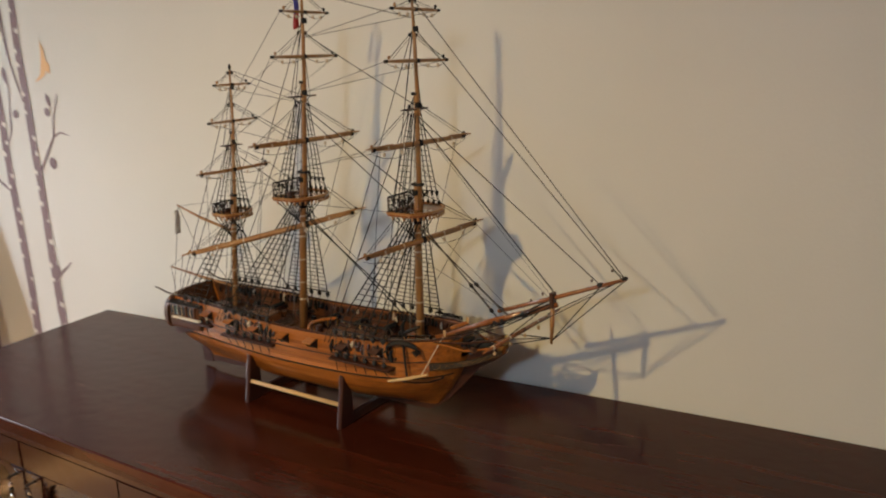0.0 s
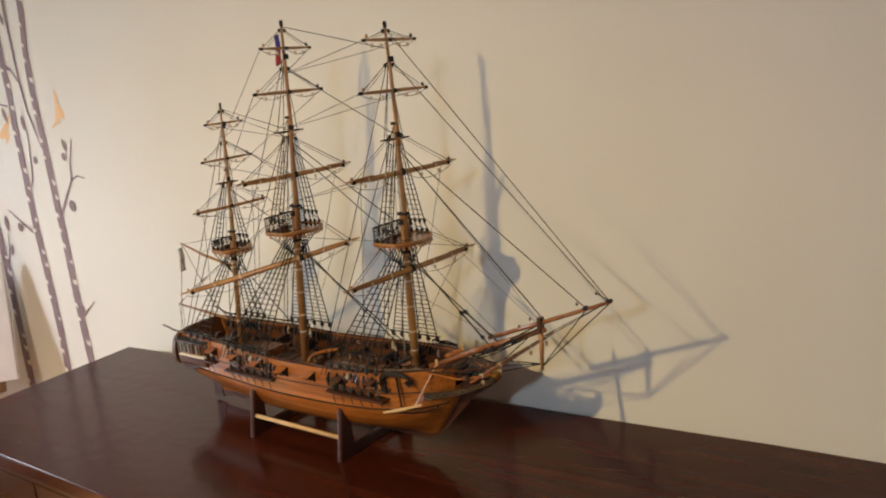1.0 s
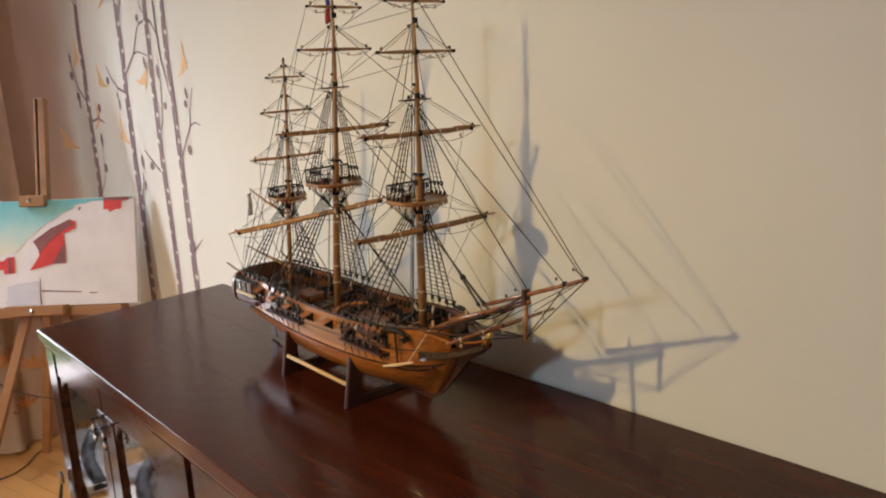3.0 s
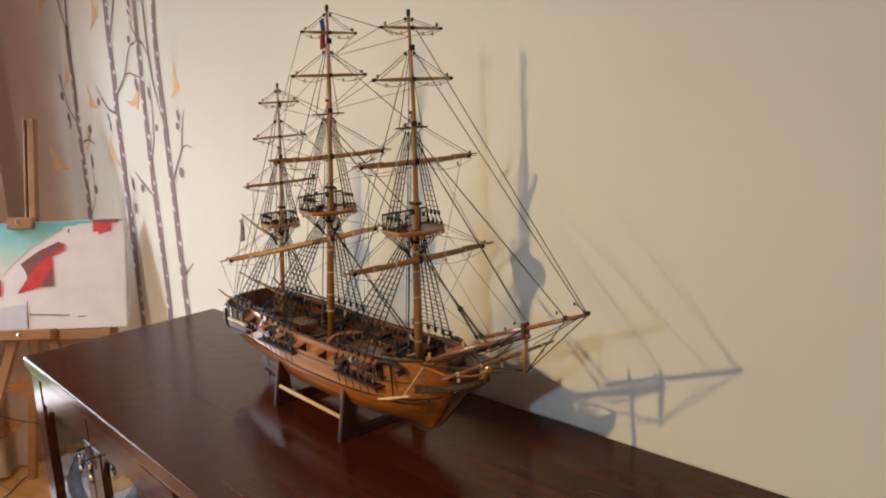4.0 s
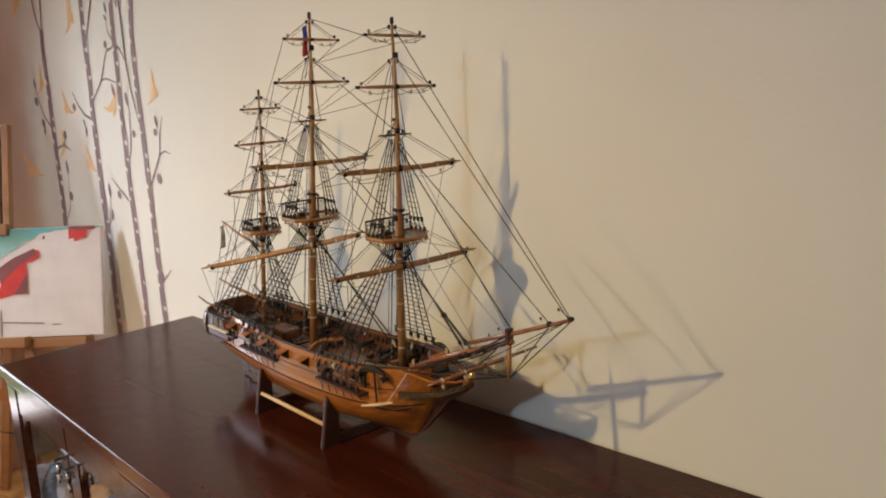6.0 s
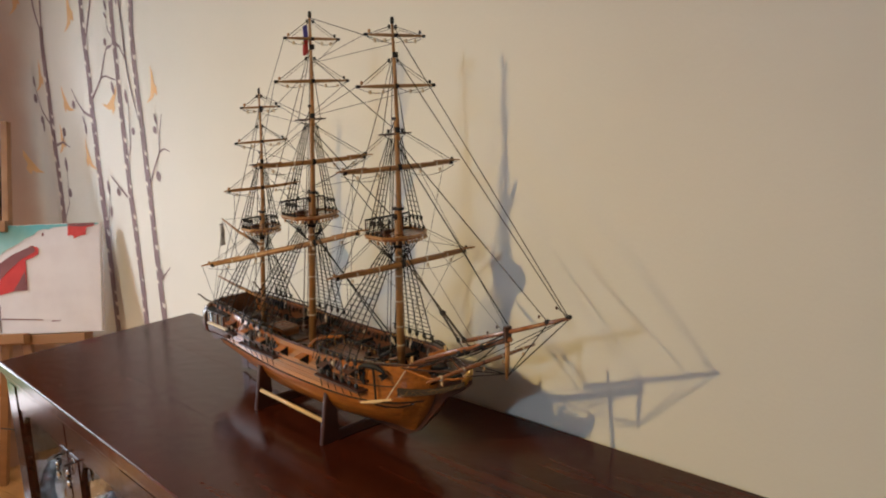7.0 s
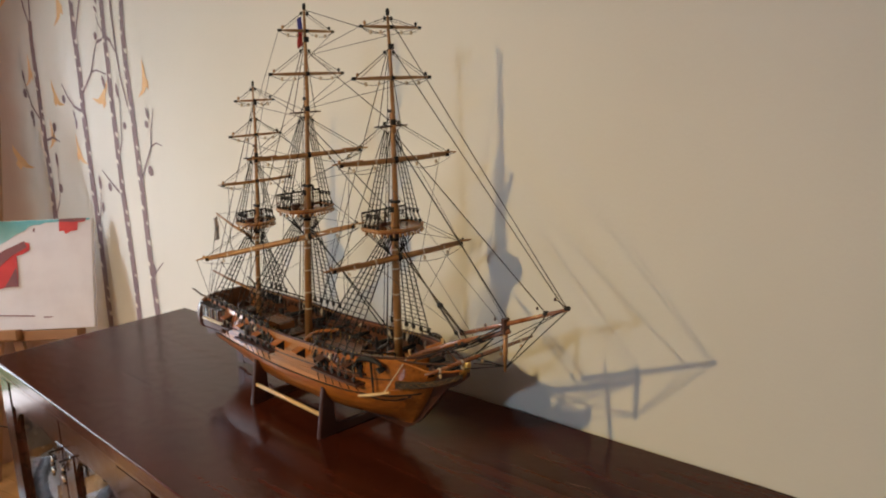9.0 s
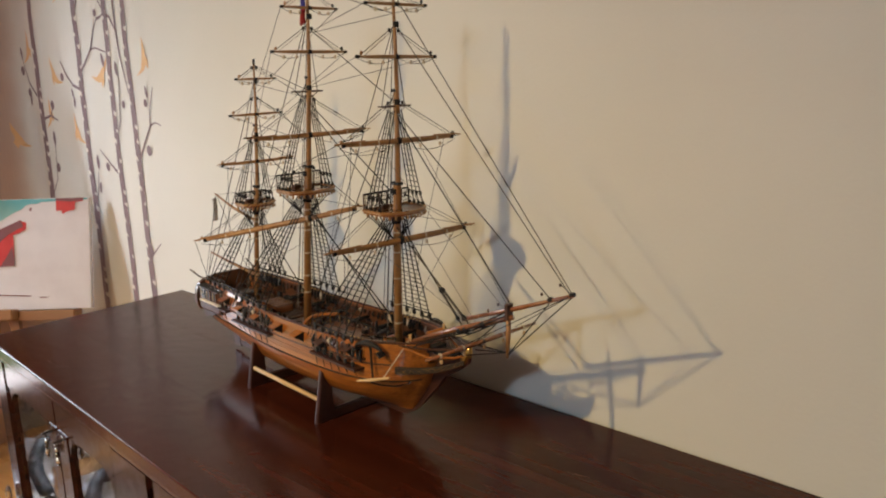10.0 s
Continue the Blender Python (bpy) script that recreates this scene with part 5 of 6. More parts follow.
        rope("sheer_pole", [lines[0][0] + Vector((-0.003, 0, 0.001)), lines[-1][0] + Vector((0.003, 0, 0.001))], 0.0010, black_rope, mast)
        steps = int((head.z - zp) / 0.0092)
        for j in range(1, steps - 2):
            part("ratline", tube(bmesh.new(), [p.lerp(h, j / steps) for p, h in lines], 0.00058, 4), black_rope, mast)
        # lower shrouds
        feet = SHROUD_FEET[name, side]
        head = on_mast(name, zp - 0.006) + Vector((0, side * r * 1.1, 0))
        heads = [head + Vector(((i / (len(feet) - 1) - 0.5) * 0.020 * k, 0, 0)) for i in range(len(feet))]
        for ft, hd in zip(feet, heads):
            rope("shroud", [ft, hd], 0.0010, black_rope, mast)
        steps = int((head.z - feet[0].z) / 0.0080)
        for j in range(1, steps - 2):
            part("ratline", tube(bmesh.new(), [p.lerp(h, j / steps) for p, h in zip(feet, heads)], 0.00062, 4), black_rope, mast)
        # crosstrees and backstays
        rope("backstay", [on_mast(name, zx + 0.02), SHROUD_FEET[name, side][0] + Vector((-0.016, 0, -0.024))], 0.0007, black_rope, mast)
        rope("backstay", [on_mast(name, (zx + b[2]) / 2 + 0.03), SHROUD_FEET[name, side][0] + Vector((-0.024, 0, -0.024))], 0.0006, black_rope, mast)
        for zt in (zx + 0.012,):
            rope("futtock_stave", [on_mast(name, zx - 0.012) + Vector((0, side * 0.004, 0)), on_mast(name, zx) + Vector((0, side * hw * 0.55, 0.001))], 0.0006, black_rope, mast)
            rope("topgallant_shroud", [on_mast(name, zx) + Vector((-0.003, side * hw * 0.5, 0)), on_mast(name, (zx + b[2]) / 2 + 0.025)], 0.0006, black_rope, mast)
    q = on_mast(name, zx)
    for e in (-0.006, 0.006):
        part("crosstree", tube(bmesh.new(), [(q.x + e, q.y - hw * 0.6, zx), (q.x + e, q.y + hw * 0.6, zx)], 0.0011, 6), dark_wood, mast)
    # yards
    for idx, (z, L, deg, tilt, yr, *view_shift) in enumerate(YARDS[name]):
        c, dv = on_mast(name, z) + Vector((r * (0.75 if z < zp else 0.6) + yr, 0, 0)), Vector((math.sin(radians(deg)), math.cos(radians(deg)), tilt))
        c += dv * sum(view_shift)
        e1 = 0.90 if idx >= 2 else 1.0
        yard = part("yard", tube(bmesh.new(), [c + dv * L * f for f in (-e1, -0.86 * e1, -0.55, 0.0, 0.55, 0.86 * e1, e1)], [yr * k for k in ((0.55, 0.62, 0.92, 1.0, 0.92, 0.62, 0.55) if idx >= 2 else (0.42, 0.55, 0.92, 1.0, 0.92, 0.55, 0.42))], 8), spar_wood, mast, smooth=True)
        YARD_ENDS[name, idx] = (c - dv * L, c + dv * L)
        for f in (-0.62, -0.33, 0.33, 0.62):
            if yr > 0.003:
                e = c + dv * L * f
                part("yard_band", tube(bmesh.new(), [e - dv * 0.0012, e + dv * 0.0012], yr * 1.03, 8), tan_rope, yard)
        for f in (-0.97 * e1, 0.97 * e1):
            e = c + dv * L * f
            part("yard_end_band", tube(bmesh.new(), [e - dv * 0.0025, e + dv * 0.0025], yr * 0.75 + 0.0004, 8), black_rope, yard)
        mid = c - dv * sum(view_shift)
        part("sling", tube(bmesh.new(), [mid - dv * 0.003, mid + dv * 0.003], yr * 1.2, 8), black_rope, yard)
        if idx >= 2:
            for side in (-1, 1):
                o = Vector((yr * 0.9, 0, yr * 1.1))
                part("stunsail_boom", tube(bmesh.new(), [c + dv * L * side * 0.55 + o, c + dv * L * side * 0.9 + o * 0.8, c + dv * L * side * 1.02 + o * 0.5], [yr * 0.34, yr * 0.32, yr * 0.24], 6), spar_wood, yard)
        lift = on_mast(name, min(z + L * 0.62, b[2] - 0.012))
        for side in (-1, 1):
            e = c + dv * L * side * 0.95
            rope("lift", [e, lift], 0.00050, black_rope, yard)
            rope("lift", [e - dv * side * 0.008, lift - Vector((0, 0, 0.004))], 0.0004, grey_rope, yard)
            block(e - dv * side * 0.005 + Vector((0, 0, 0.005)), 0.0028, black_paint if side > 0 else spar_wood, yard)
            block(lift.lerp(e, 0.12), 0.0028, black_paint, yard)
            rope("foot_rope", [c + dv * L * side * 0.06 - Vector((0, 0, yr)), c + dv * L * side * 0.93 - Vector((0, 0, yr))], 0.0004, black_rope, yard, sag=0.007 if L < 0.08 else 0.012)
            for f in (0.35, 0.68):
                block(c + dv * L * side * f - Vector((0, 0, yr + 0.005)), 0.0030, tan_rope, yard)

# braces from the yard ends
for (a, ia), (bname, zb) in ((("fore_mast", 0), ("main_mast", 0.60)), (("fore_mast", 1), ("main_mast", 0.515)), (("fore_mast", 2), ("main_mast", 0.395)), (("fore_mast", 3), ("main_mast", 0.335)),
                             (("main_mast", 0), ("mizzen_mast", 0.50)), (("main_mast", 1), ("mizzen_mast", 0.435)), (("main_mast", 2), ("mizzen_mast", 0.335)), (("mizzen_mast", 2), ("main_mast", 0.36)), (("mizzen_mast", 1), ("main_mast", 0.43)), (("mizzen_mast", 0), ("main_mast", 0.50))):
    for e in YARD_ENDS[a, ia]:
        rope("brace", [e, on_mast(bname, zb)], 0.00042, black_rope, MAST_OBS[a])
for k, e in enumerate(YARD_ENDS["main_mast", 3]):
    rope("brace", [e, hull_at(-0.265, 1.0, (-1, 1)[k])], 0.00045, grey_rope, MAST_OBS["main_mast"])
for name in MASTS:  # sheets and clew lines down to the deck
    for idx in range(2, len(YARDS[name])):
        for k, e in enumerate(YARD_ENDS[name, idx]):
            side = (-1, 1)[k]
            s0 = SHROUD_FEET[name, side][2].x
            rope("sheet", [e.lerp(sum(YARD_ENDS[name, idx], Vector()) / 2, 0.25), hull_at(s0 + 0.02, 1.0, side, -0.006)], 0.00040, black_rope, MAST_OBS[name])
    for e in (-0.004, 0.000, 0.005):
        for side in (-1, 1):
            zp, zx = MASTS[name][3], MASTS[name][5]
            rope("halyard", [on_mast(name, zx - 0.02) + Vector((-0.004, side * 0.003, 0)), on_mast(name, 0.14) + Vector((-0.012 + e, side * (0.012 + e), 0))], 0.00034, grey_rope, MAST_OBS[name])

# stays
TIP, CAP, HALF = Vector((0.566, 0.001, 0.281)), Vector((0.463, 0.001, 0.236)), Vector((0.532, 0.001, 0.268))
bow = part("bowsprit", tube(bmesh.new(), [(0.268, 0, 0.146), (0.36, 0, 0.188), (0.470, 0, 0.231)], [0.0046, 0.0044, 0.0036], 12), mahogany, ship, smooth=True)
boom = part("jib_boom", tube(bmesh.new(), [(0.375, 0.003, 0.206), (0.47, 0.002, 0.242), (0.568, 0.001, 0.2805)], [0.0032, 0.0031, 0.0024], 10), mahogany, ship, smooth=True)
part("bowsprit_cap", box(bmesh.new(), 0.460, 0.466, -0.0055, 0.006, 0.226, 0.248, 0.001), dark_wood, bow)
for p, r in ((TIP, 0.0030), (HALF, 0.0034)):
    d = Vector((0.92, 0, 0.38))
    part("rope_band", tube(bmesh.new(), [p - d * 0.004, p - d * 0.002, p + d * 0.002, p + d * 0.004], [r * 0.7, r, r, r * 0.7], 10), black_rope, boom)
for s in (0.372, 0.384, 0.418):
    k = (s - 0.268) / 0.202
    p = Vector((s, 0, 0.146 + 0.085 * k))
    part("rope_band", tube(bmesh.new(), [p - d * 0.003, p + d * 0.003], 0.0054, 10), black_rope, bow)
for p in (TIP + Vector((-0.016, -0.004, 0.010)), HALF + Vector((-0.010, -0.005, 0.006)), CAP + Vector((-0.012, -0.008, 0.010)), CAP + Vector((-0.03, -0.008, -0.002))):
    block(p, 0.0022, dark_wood, boom)
rope("block_strop", [TIP, TIP + Vector((-0.016, -0.004, 0.011))], 0.0005, black_rope, boom)
F, M, Z = MAST_OBS["fore_mast"], MAST_OBS["main_mast"], MAST_OBS["mizzen_mast"]
rope("royal_stay", [on_mast("fore_mast", 0.650), TIP], 0.0007, tarred_rope, F)
rope("topgallant_stay", [on_mast("fore_mast", 0.612), TIP - Vector((0.004, 0, 0.001))], 0.0007, tarred_rope, F)
rope("jib_stay", [on_mast("fore_mast", 0.488), HALF], 0.0008, tarred_rope, F)
rope("topmast_stay", [on_mast("fore_mast", 0.484), CAP + Vector((0, 0, 0.014))], 0.0009, black_rope, F)
for y, s in ((-0.005, 0.394), (0.005, 0.371)):
    a, b = on_mast("fore_mast", 0.318) + Vector((0.006, y, 0)), Vector((s, y, 0.146 + 0.085 * (s - 0.268) / 0.202 + 0.006))
    rope("fore_stay", [a, b], 0.0011, tarred_rope, F)
    for f in (0.66, 0.93):
        p = a.lerp(b, f)
        part("heart", tube(bmesh.new(), [p - (b - a) * 0.025, p, p + (b - a) * 0.025], [0.0014, 0.0034, 0.0014], 8), black_paint, F)
    for e in (-0.0016, 0.0016):
        rope("lanyard", [a.lerp(b, 0.68) + Vector((0, e, 0)), a.lerp(b, 0.92) + Vector((0, e, 0))], 0.0006, grey_rope, F)
for a, za, bm_, zb, r in (("main_mast", 0.325, "fore_mast", 0.150, 0.0010), ("main_mast", 0.318, "fore_mast", 0.165, 0.0010), ("main_mast", 0.495, "fore_mast", 0.362, 0.0008), ("main_mast", 0.485, "fore_mast", 0.330, 0.0007), ("main_mast", 0.610, "fore_mast", 0.500, 0.0006), ("main_mast", 0.672, "fore_mast", 0.622, 0.0006),
                          ("mizzen_mast", 0.290, "main_mast", 0.160, 0.0008), ("mizzen_mast", 0.415, "main_mast", 0.340, 0.0007), ("mizzen_mast", 0.500, "main_mast", 0.440, 0.0005), ("mizzen_mast", 0.552, "main_mast", 0.512, 0.0005)):
    rope("stay", [on_mast(a, za), on_mast(bm_, zb)], r, black_rope, MAST_OBS[a])
for side in (-1, 1):
    rope("bowline", [on_mast("fore_mast", 0.30) + Vector((0, side * 0.05, 0)), Vector((0.40, side * 0.004, 0.205))], 0.0004, grey_rope, F)
    rope("bowline", [on_mast("fore_mast", 0.445) + Vector((0, side * 0.04, 0)), Vector((0.46, side * 0.004, 0.240))], 0.0004, grey_rope, F)
for side in (-1, 1):
    for k in range(3):
        rope("foot_rope", [(0.31, side * (0.030 - 0.008 * k), 0.160 + 0.003 * k), (0.39, side * 0.009, 0.188 + 0.004 * k), (0.462, side * 0.005, 0.228 + 0.005 * k)], 0.0007, black_rope, bow)
part("dolphin_striker", tube(bmesh.new(), [(0.463, 0, 0.232), (0.462, 0, 0.20), (0.461, 0, 0.172)], [0.0036, 0.0034, 0.0018], 8), spar_wood, bow, smooth=True)
S = Vector((0.461, 0, 0.176))
for p in (TIP, HALF):
    rope("martingale", [S, p - Vector((0, 0, 0.003))], 0.0008, black_rope, bow)
for y, p in ((-0.012, (0.385, -0.016, 0.160)), (0.012, (0.385, 0.016, 0.160)), (0, (0.398, 0, 0.176))):
    rope("back_rope", [S + Vector((0, 0, 0.004)), p], 0.0008, black_rope, bow)
rope("bobstay", [(0.44, 0, 0.214), (0.345, 0, 0.128)], 0.0009, black_rope, bow)
for side in (-1, 1):
    rope("guy", [(0.45, side * 0.004, 0.226), (0.31, side * 0.038, 0.158)], 0.0008, black_rope, bow)
    rope("guy", [TIP, (0.43, side * 0.05, 0.196)], 0.0006, black_rope, bow)
bm = bmesh.new()
a, b = Vector((0.405, -0.095, 0.180)), Vector((0.432, 0.090, 0.192))
tube(bm, [a, a.lerp(b, 0.3), a.lerp(b, 0.7), b], [0.0018, 0.0031, 0.0031, 0.0018], 10)
sprit = part("spritsail_yard", bm, mahogany, bow, smooth=True)
for f in (0.12, 0.32, 0.5, 0.68, 0.88):
    p = a.lerp(b, f)
    dd = (b - a).normalized()
    part("rope_band", tube(bmesh.new(), [p - dd * 0.0015, p + dd * 0.0015], 0.0035, 8), tan_rope if f != 0.5 else black_rope, sprit)
    block(p + Vector((0.002, 0, -0.008)), 0.003, pale_wood, sprit)

# head of the ship: rails, trail board, figurehead
for side in (-1, 1):
    bm = bmesh.new()
    q = hull_at(0.285, 0.78, side, 0.001)
    rows = []
    for k in range(13):
        f = k / 12
        c = Vector((q.x, q.y, 0.1195)).lerp(Vector((0.385, side * 0.006, 0.1465)), f) - Vector((0, 0, 0.0060 * math.sin(math.pi * f)))
        h = 0.0062 * (1 - f) + 0.0040 * f
        rows.append([bm.verts.new(c + Vector((0, side * o, e * h))) for o, e in ((0, -1), (0.0022, -0.8), (0.0022, 0.8), (0, 1))])
    for r0, r1 in zip(rows, rows[1:]):
        for k in range(4):
            bm.faces.new((r0[k], r0[(k + 1) % 4], r1[(k + 1) % 4], r1[k]))
    bm.faces.new(rows[0])
    bm.faces.new(rows[-1][::-1])
    bmesh.ops.recalc_face_normals(bm, faces=bm.faces[:])
    tb = part("trail_board", bm, trail_brown, hull, "dark carved trail board with gilt scrolls")
    for ph in (0.0, 2.6):
        pts = []
        for k in range(41):
            f = 0.04 + 0.92 * k / 40
            p = Vector((q.x, q.y, 0.1195)).lerp(Vector((0.385, side * 0.006, 0.1465)), f) - Vector((0, 0, 0.0060 * math.sin(math.pi * f)))
            pts.append(p + Vector((0.002 * math.cos(f * 34 + ph), side * 0.0024, (0.0040 * (1 - 0.4 * f)) * math.sin(f * 26 + ph))))
        part("gilt_scroll", tube(bmesh.new(), pts, 0.00045, 5), dull_gilt, tb)
    for h, zz in ((0.0, 0.152), (0.012, 0.164)):
        part("head_rail", tube(bmesh.new(), [hull_at(0.29, 0.98, side), (0.335, side * 0.030, zz - 0.004), (0.372, side * 0.012, zz), (0.388, side * 0.004, zz + 0.006)], 0.0017, 6), dark_wood if h else varnish, hull)
    cat = part("cathead", tube(bmesh.new(), [(0.280, side * 0.020, 0.158), (0.292, side * 0.027, 0.163), (0.304, side * 0.034, 0.168)], 0.0034, 4), varnish, hull)
    part("roller", tube(bmesh.new(), [(0.345, side * 0.026, 0.150), (0.352, side * 0.028, 0.151)], 0.0042, 10), deck_wood, hull)
    # anchor, its stock and the rope that holds it
    ay = side * 0.0685
    an = part("anchor", tube(bmesh.new(), [(0.257, ay, 0.103), (0.250, side * 0.0655, 0.158)], [0.0015, 0.0020], 8), black_paint, ship, "black anchor with pale wooden stock")
    arc = []
    for k in range(11):
        t = -1.2 + 2.4 * k / 10
        arc.append((0.2505 + 0.027 * math.sin(t), side * (0.0690 - 0.0055 * math.sin(t)), 0.143 + 0.015 * math.cos(t)))
    part("anchor_arm", tube(bmesh.new(), arc, [0.0016, 0.0028, 0.0034, 0.0038, 0.0042, 0.0044, 0.0042, 0.0038, 0.0034, 0.0028, 0.0016], 8), black_paint, an, smooth=True)
    for e in (-1, 1):
        m = Matrix.Translation((0.2505 + e * 0.0225, side * (0.0690 - e * 0.0046), 0.145)) @ Matrix.Rotation(e * 0.7, 4, "Y")
        part("fluke", plate(bmesh.new(), [(-0.005, -0.006), (0.005, -0.006), (0.003, 0.007), (-0.003, 0.007)], -0.0014, 0.0014, m), black_paint, an)
    part("stock", tube(bmesh.new(), [(0.223, side * 0.0715, 0.0925), (0.257, side * 0.0715, 0.1035), (0.295, side * 0.0680, 0.1165)], [0.0016, 0.0028, 0.0016], 8), pale_wood, an, "pale wooden anchor stock")
    rope("cat_fall", [(0.303, side * 0.034, 0.168), (0.284, side * 0.070, 0.114)], 0.0009, tan_rope, an)
    part("cat_block", tube(bmesh.new(), [(0.303, side * 0.033, 0.166), (0.303, side * 0.033, 0.175)], 0.0022, 8), pale_wood, cat)
    rope("anchor_cable", [hull_at(0.245, 0.50, side, 0.0012), hull_at(0.262, 0.475, side, 0.0012), hull_at(0.280, 0.47, side, 0.0012), hull_at(0.296, 0.50, side, 0.0012)], 0.0010, black_rope, an)
    part("eye_bolt", tube(bmesh.new(), [hull_at(0.297, 0.51, side, -0.001), hull_at(0.297, 0.51, side, 0.003)], 0.0018, 8), steel, an)
# Plain black boxes added to make the head under the bowsprit dark.
for s0, n0, z0, w0 in ((0.318, 0.0, 0.152, 0.010), (0.338, 0.0, 0.150, 0.008), (0.356, 0.0, 0.150, 0.006)):
    part("dark_head_box", box(bmesh.new(), s0 - 0.007, s0 + 0.007, -w0 * 1.8, w0 * 1.8, z0 - 0.004, z0 + 0.002, 0.001), black_paint, hull)
part("figurehead", tube(bmesh.new(), [(0.378, 0, 0.142), (0.382, 0, 0.150), (0.387, 0, 0.158), (0.390, 0, 0.166), (0.390, 0, 0.172)], [0.005, 0.0075, 0.0065, 0.0045, 0.0025], 8), brass, ship, "gilt carved bow ornament", smooth=True)

spare = part("spare_anchor", tube(bmesh.new(), [(0.228, -0.034, 0.158), (0.243, -0.036, 0.166), (0.262, -0.040, 0.176)], [0.0022, 0.0028, 0.0022], 8), black_paint, ship, "black anchor lashed on the deck", smooth=True)
part("anchor_arm", tube(bmesh.new(), [(0.236, -0.040, 0.182), (0.229, -0.036, 0.172), (0.228, -0.034, 0.160), (0.236, -0.036, 0.151)], [0.0012, 0.0028, 0.0030, 0.0012], 8), black_paint, spare, smooth=True)

# mizzen boom, gaff, and the flags
part("gaff", tube(bmesh.new(), [on_mast("mizzen_mast", 0.272) + Vector((-0.005, 0, 0)), (-0.24, -0.001, 0.289), (-0.302, -0.002, 0.308)], [0.0026, 0.0025, 0.0015], 8), spar_wood, Z, smooth=True)
part("driver_boom", tube(bmesh.new(), [on_mast("mizzen_mast", 0.168) + Vector((-0.005, 0, 0)), (-0.26, 0, 0.175), (-0.343, 0, 0.184)], [0.0026, 0.0027, 0.0016], 8), spar_wood, Z, smooth=True)
for p, q in (((-0.300, 0, 0.306), on_mast("mizzen_mast", 0.33)), ((-0.25, 0, 0.292), on_mast("mizzen_mast", 0.325)), ((-0.343, 0, 0.184), on_mast("mizzen_mast", 0.30)), ((-0.343, 0, 0.184), (-0.284, -0.04, 0.154)), ((-0.343, 0, 0.184), (-0.284, 0.04, 0.154)), ((-0.302, 0, 0.307), (-0.284, -0.045, 0.153)), ((-0.302, 0, 0.307), (-0.284, 0.045, 0.153))):
    rope("topping_lift", [p, q], 0.0005, grey_rope, Z)


def hanging_flag(name, at, h, w, mats, label, parent):
    """A limp flag of hanging folds, one panel a colour."""
    at = Vector(at)
    n = len(mats)
    flag = None
    for c, mat in enumerate(mats):
        bm = bmesh.new()
        rows = []
        for j in range(7):
            f = (c + j / 6) / n
            rows.append([bm.verts.new(at + Vector((-w * (0.2 + 0.8 * i / 6) * (0.6 + 0.4 * f) + 0.002 * math.sin(f * 6), 0.0035 * math.sin(i * 2.2 + f * 2), -h * f - 0.004 * i / 6))) for i in range(7)])
        for r0, r1 in zip(rows, rows[1:]):
            for i in range(6):
                bm.faces.new((r0[i], r0[i + 1], r1[i + 1], r1[i]))
        bmesh.ops.solidify(bm, geom=bm.faces[:], thickness=0.0004)
        ob = part(name if c == 0 else "flag_panel", bm, mat, parent if c == 0 else flag, label if c == 0 else "", smooth=True)
        flag = flag or ob
    return flag


hanging_flag("flag", on_mast("main_mast", 0.662) + Vector((-0.005, -0.003, 0)), 0.046, 0.013, [flag_blue, flag_red], "small limp blue and red flag", ship)
hanging_flag("flag", (-0.300, -0.002, 0.300), 0.045, 0.016, [flag_grey, flag_grey], "small faded limp flag at the gaff", ship)
# ---- things on the floor ----
def crumple(name, x0, x1, y0, y1, h, mat, label, category, seed):
    r = random.Random(seed)
    bm = bmesh.new()
    n = 26
    off = Vector((r.uniform(0, 9), r.uniform(0, 9), 0))
    rows = []
    for j in range(n + 1):
        row = []
        for i in range(n + 1):
            u, v = i / n, j / n
            e = min(u, 1 - u, v, 1 - v) * 4
            p = Vector((x0 + (x1 - x0) * u, y0 + (y1 - y0) * v, 0))
            z = h * min(1, e) * (0.35 + 0.65 * abs(noise.noise(p * 9 + off)) + 0.3 * noise.noise(p * 25 + off))
            row.append(bm.verts.new((p.x + 0.03 * noise.noise(p * 5 + off), p.y + 0.03 * noise.noise(p * 6 - off), F0 + 0.004 + max(z, 0))))
        rows.append(row)
    for r0, r1 in zip(rows, rows[1:]):
        for i in range(n):
            bm.faces.new((r0[i], r0[i + 1], r1[i + 1], r1[i]))
    bmesh.ops.solidify(bm, geom=bm.faces[:], thickness=-0.003)
    return tagged(link_mesh(name, bm, mat, smooth=True), label, category)


crumple("floor_cloth", -1.06, -0.80, -0.90, -0.68, 0.10, white_cloth, "crumpled white cloth lying on the parquet floor", "cloth", 3)
crumple("floor_cloth", -0.68, -0.36, -0.98, -0.76, 0.06, white_cloth, "crumpled white cloth lying on the parquet floor", "cloth", 5)


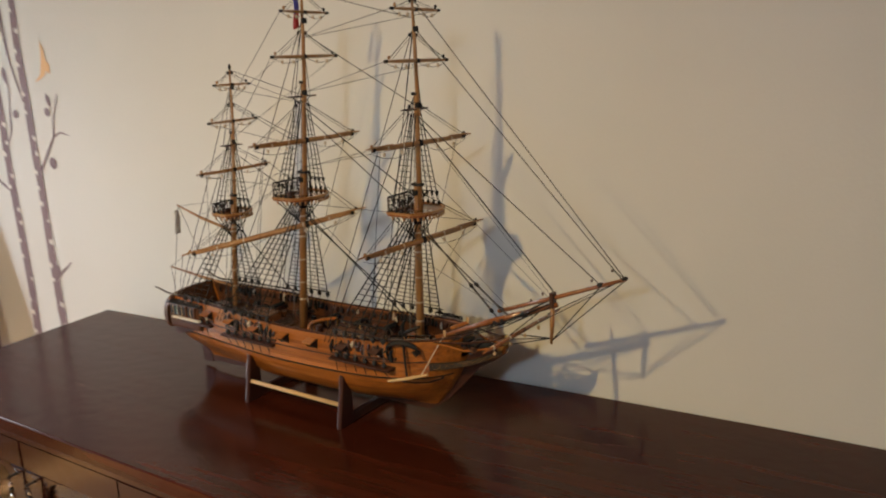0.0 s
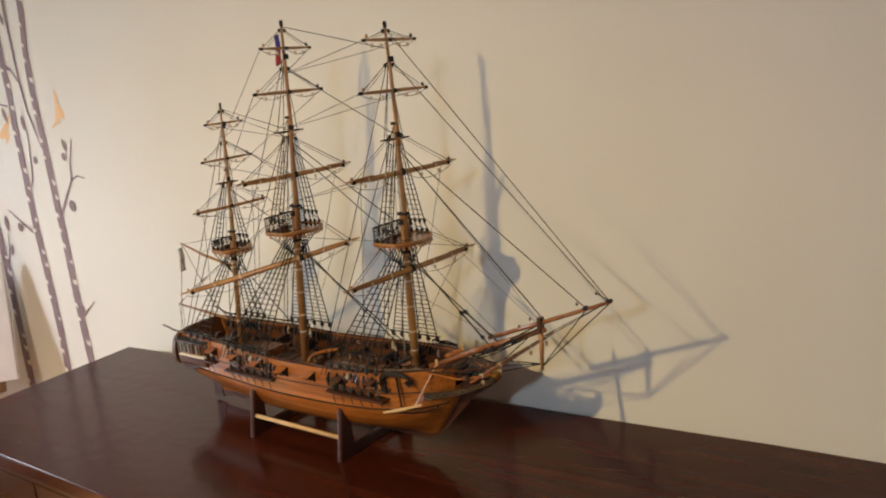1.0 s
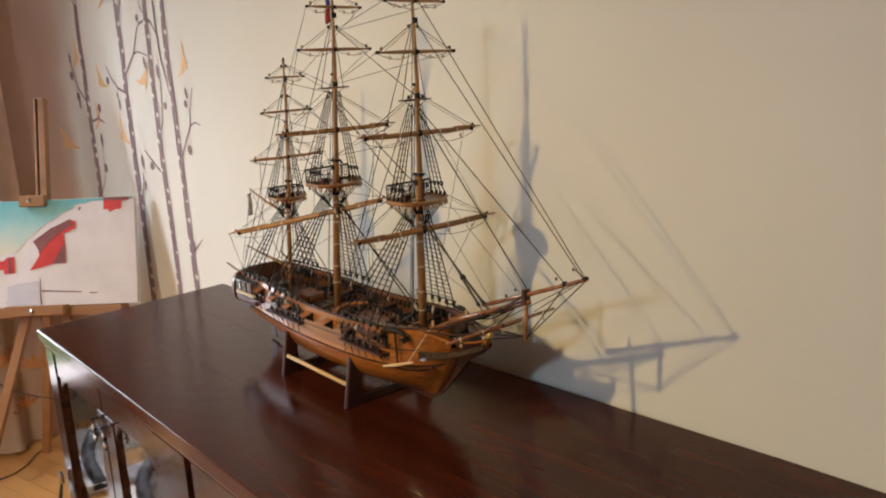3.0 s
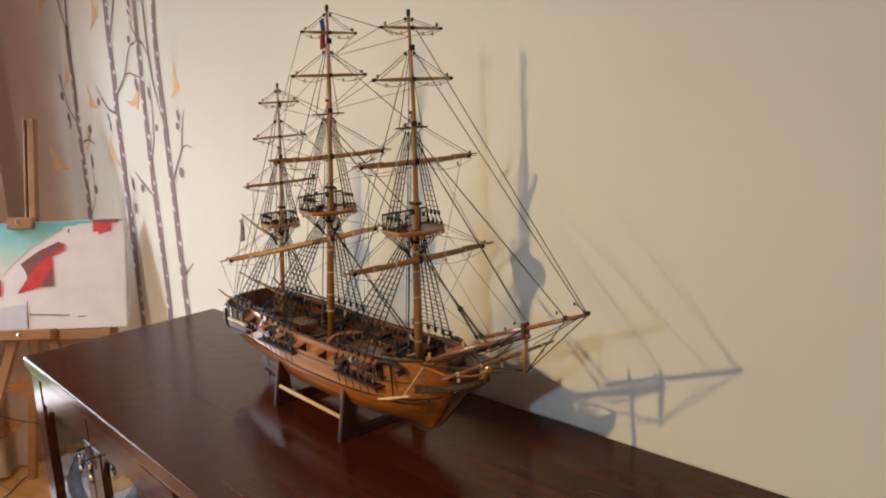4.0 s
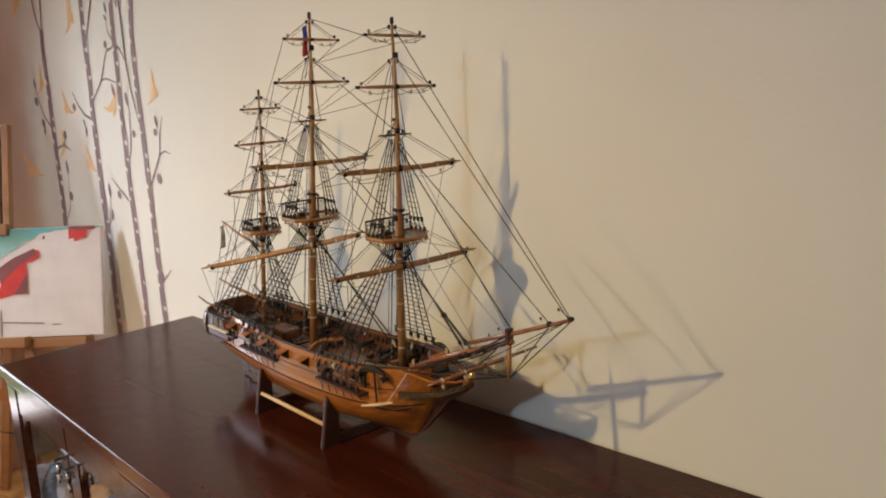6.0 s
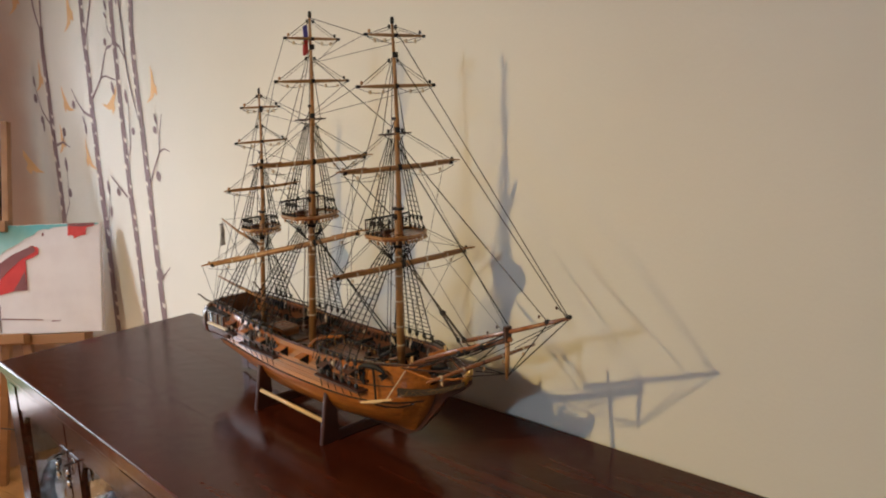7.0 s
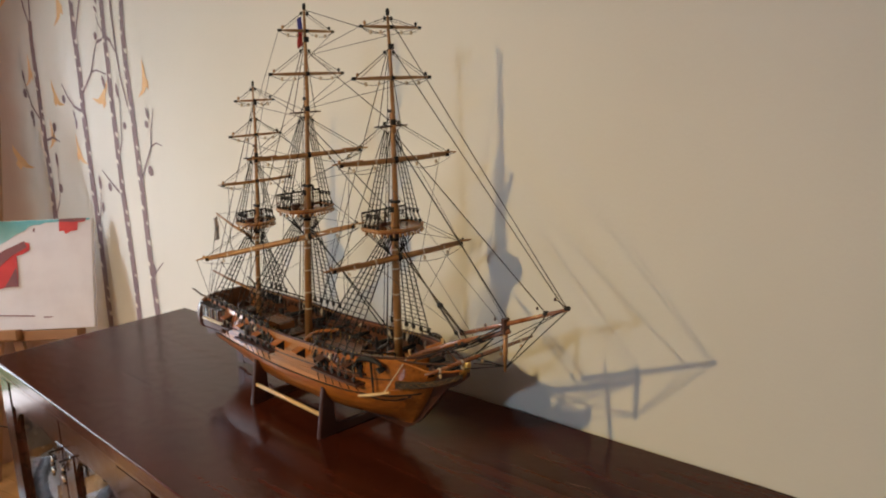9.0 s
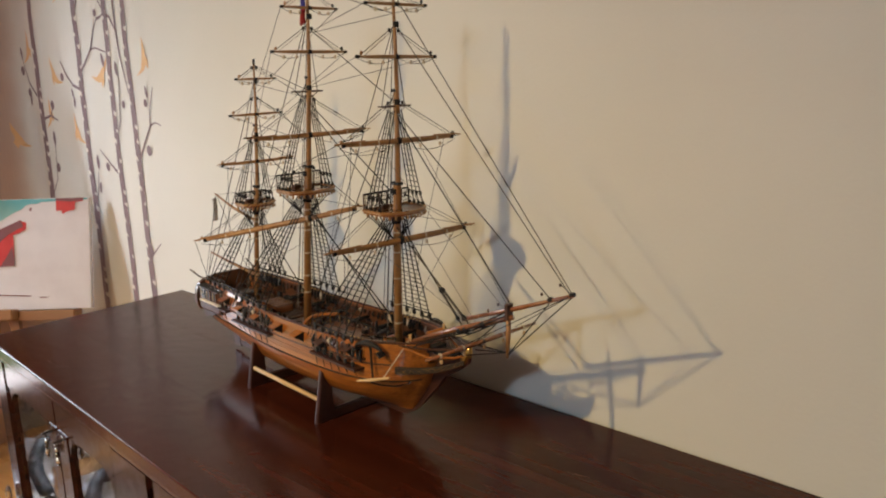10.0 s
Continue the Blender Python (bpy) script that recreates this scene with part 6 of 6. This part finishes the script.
def webbing(points, label):
    """A thick flat strap with a raised middle and sewn edges."""
    bm = bmesh.new()
    pts = [Vector(p) for p in points]
    rows = []
    for i, p in enumerate(pts):
        d = (pts[min(i + 1, len(pts) - 1)] - pts[max(i - 1, 0)]).normalized()
        o = Vector((-d.y, d.x, 0)).normalized()
        rows.append([bm.verts.new(p + o * a + Vector((0, 0, h))) for a, h in ((-0.022, 0.0), (-0.020, 0.008), (0.0, 0.012), (0.020, 0.008), (0.022, 0.0))])
    for r0, r1 in zip(rows, rows[1:]):
        for k in range(5):
            bm.faces.new((r0[k], r0[(k + 1) % 5], r1[(k + 1) % 5], r1[k]))
    bm.faces.new(rows[0][::-1])
    bm.faces.new(rows[-1])
    bmesh.ops.recalc_face_normals(bm, faces=bm.faces[:])
    return tagged(link_mesh("bag_strap", bm, rubber, smooth=True), label, "strap", group="bag straps")


for shift, turn, ends in (((-0.79, -0.735), 0.35, 0.23), ((-0.50, -0.815), 0.42, 0.25), ((-0.47, -0.90), -0.9, 0.12)):
    run = []
    for k in range(13):
        u = (k / 12 * 2 - 1) * ends
        v = 0.022 * math.sin(u * 19)
        run.append((shift[0] + u * math.cos(turn) - v * math.sin(turn), shift[1] + u * math.sin(turn) + v * math.cos(turn), F0 + 0.003 + (0.075 if shift[0] > -0.7 else 0.105) * max(0.0, 1 - abs(u) / ends * 0.9)))
    webbing(run, "black padded bag strap lying over a white cloth")
bm = bmesh.new()
pts = [(-0.80, -0.62, F0 + 0.006), (-0.87, -0.50, F0 + 0.006), (-0.875, -0.45, F0 + 0.006), (-0.88, -0.40, F0 + 0.006), (-0.91, -0.355, F0 + 0.006), (-0.965, -0.31, F0 + 0.006), (-1.0, -0.26, F0 + 0.006)]
tube(bm, pts, 0.0022, 6)
tagged(link_mesh("cable", bm, rubber, smooth=True), "thin black cable lying across the parquet floor", "cable")
bm = bmesh.new()
tube(bm, [(-0.006, -0.505, 0.475), (-0.010, -0.512, 0.435), (-0.03, -0.52, 0.36), (-0.06, -0.53, 0.28), (-0.10, -0.52, 0.18), (-0.13, -0.50, F0 + 0.004)], [0.003, 0.005, 0.0035, 0.0026, 0.0026, 0.0026], 8)
strap = tagged(link_mesh("lead", bm, rubber, smooth=True), "black lead with a metal plug hanging on the sideboard", "cable")
bm = bmesh.new()
tube(bm, [(-0.006, -0.505, 0.470), (-0.006, -0.505, 0.490), (-0.006, -0.505, 0.500)], [0.0065, 0.0065, 0.003], 10)
part("plug", bm, steel, strap)

bm = bmesh.new()
tube(bm, [(-0.97, -0.40, 0.43), (-0.95, -0.34, 0.375), (-0.92, -0.28, 0.345), (-0.82, -0.23, 0.345), (-0.6, -0.12, 0.40), (-0.5, -0.06, 0.46)], 0.0022, 6)
tagged(link_mesh("hanging_cable", bm, rubber, smooth=True), "thin dark cable hanging in a slack curve by the curtain", "cable")
case = thing("flat_box", (-0.705, -0.645, F0), "flat white box with a black edge on the parquet", "box", turn=0.25)
part("body", box(bmesh.new(), -0.12, 0.12, -0.08, 0.075, 0.0, 0.028, 0.003), white_cloth, case)
part("edge_strip", box(bmesh.new(), -0.12, 0.12, 0.0755, 0.088, 0.0, 0.030, 0.002), rubber, case, "black edge strip")

# ---- parquet blocks ----
def parquet():
    L, W = 0.30, 0.06
    bm = bmesh.new()
    box(bm, 0.0006, L - 0.0006, 0.0006, W - 0.0006, -0.012, 0.0)
    me = bpy.data.meshes.new("block")
    bm.to_mesh(me)
    bm.free()
    me.materials.append(floor_wood)
    rest = bmesh.new()
    near = 0
    c, s = math.cos(radians(12)), math.sin(radians(12))
    for j in range(-70, 20):
        for i in range(-14, 18):
            u, v = i * L + (j % 3) * L / 3, j * W
            x, y = -0.6 + u * c - v * s, -0.4 + u * s + v * c
            if not (X0 - 0.33 < x < X1 and Y1 - 0.05 < y < 0.06):
                continue
            q = [(x + a * c - b * s, y + a * s + b * c) for a, b in ((0.0006, 0.0006), (L - 0.0006, 0.0006), (L - 0.0006, W - 0.0006), (0.0006, W - 0.0006))]
            inside = all(X0 - 0.19 < p[0] < X1 + 0.19 and Y1 - 0.19 < p[1] < 0.19 for p in q)
            if inside and x < -0.05 and y > -1.15 and near < 300:
                ob = new("block", me)
                ob.location, ob.rotation_euler, ob.parent = (x, y, F0), (0, 0, radians(12)), floor
                near += 1
            else:
                rest.faces.new([rest.verts.new((min(max(p[0], X0 - 0.19), X1 + 0.19), min(max(p[1], Y1 - 0.19), 0.19), F0)) for p in q])
    tagged(link_mesh("far_blocks", rest, floor_wood, floor), "honey-coloured parquet blocks", kind="stuff")


parquet()
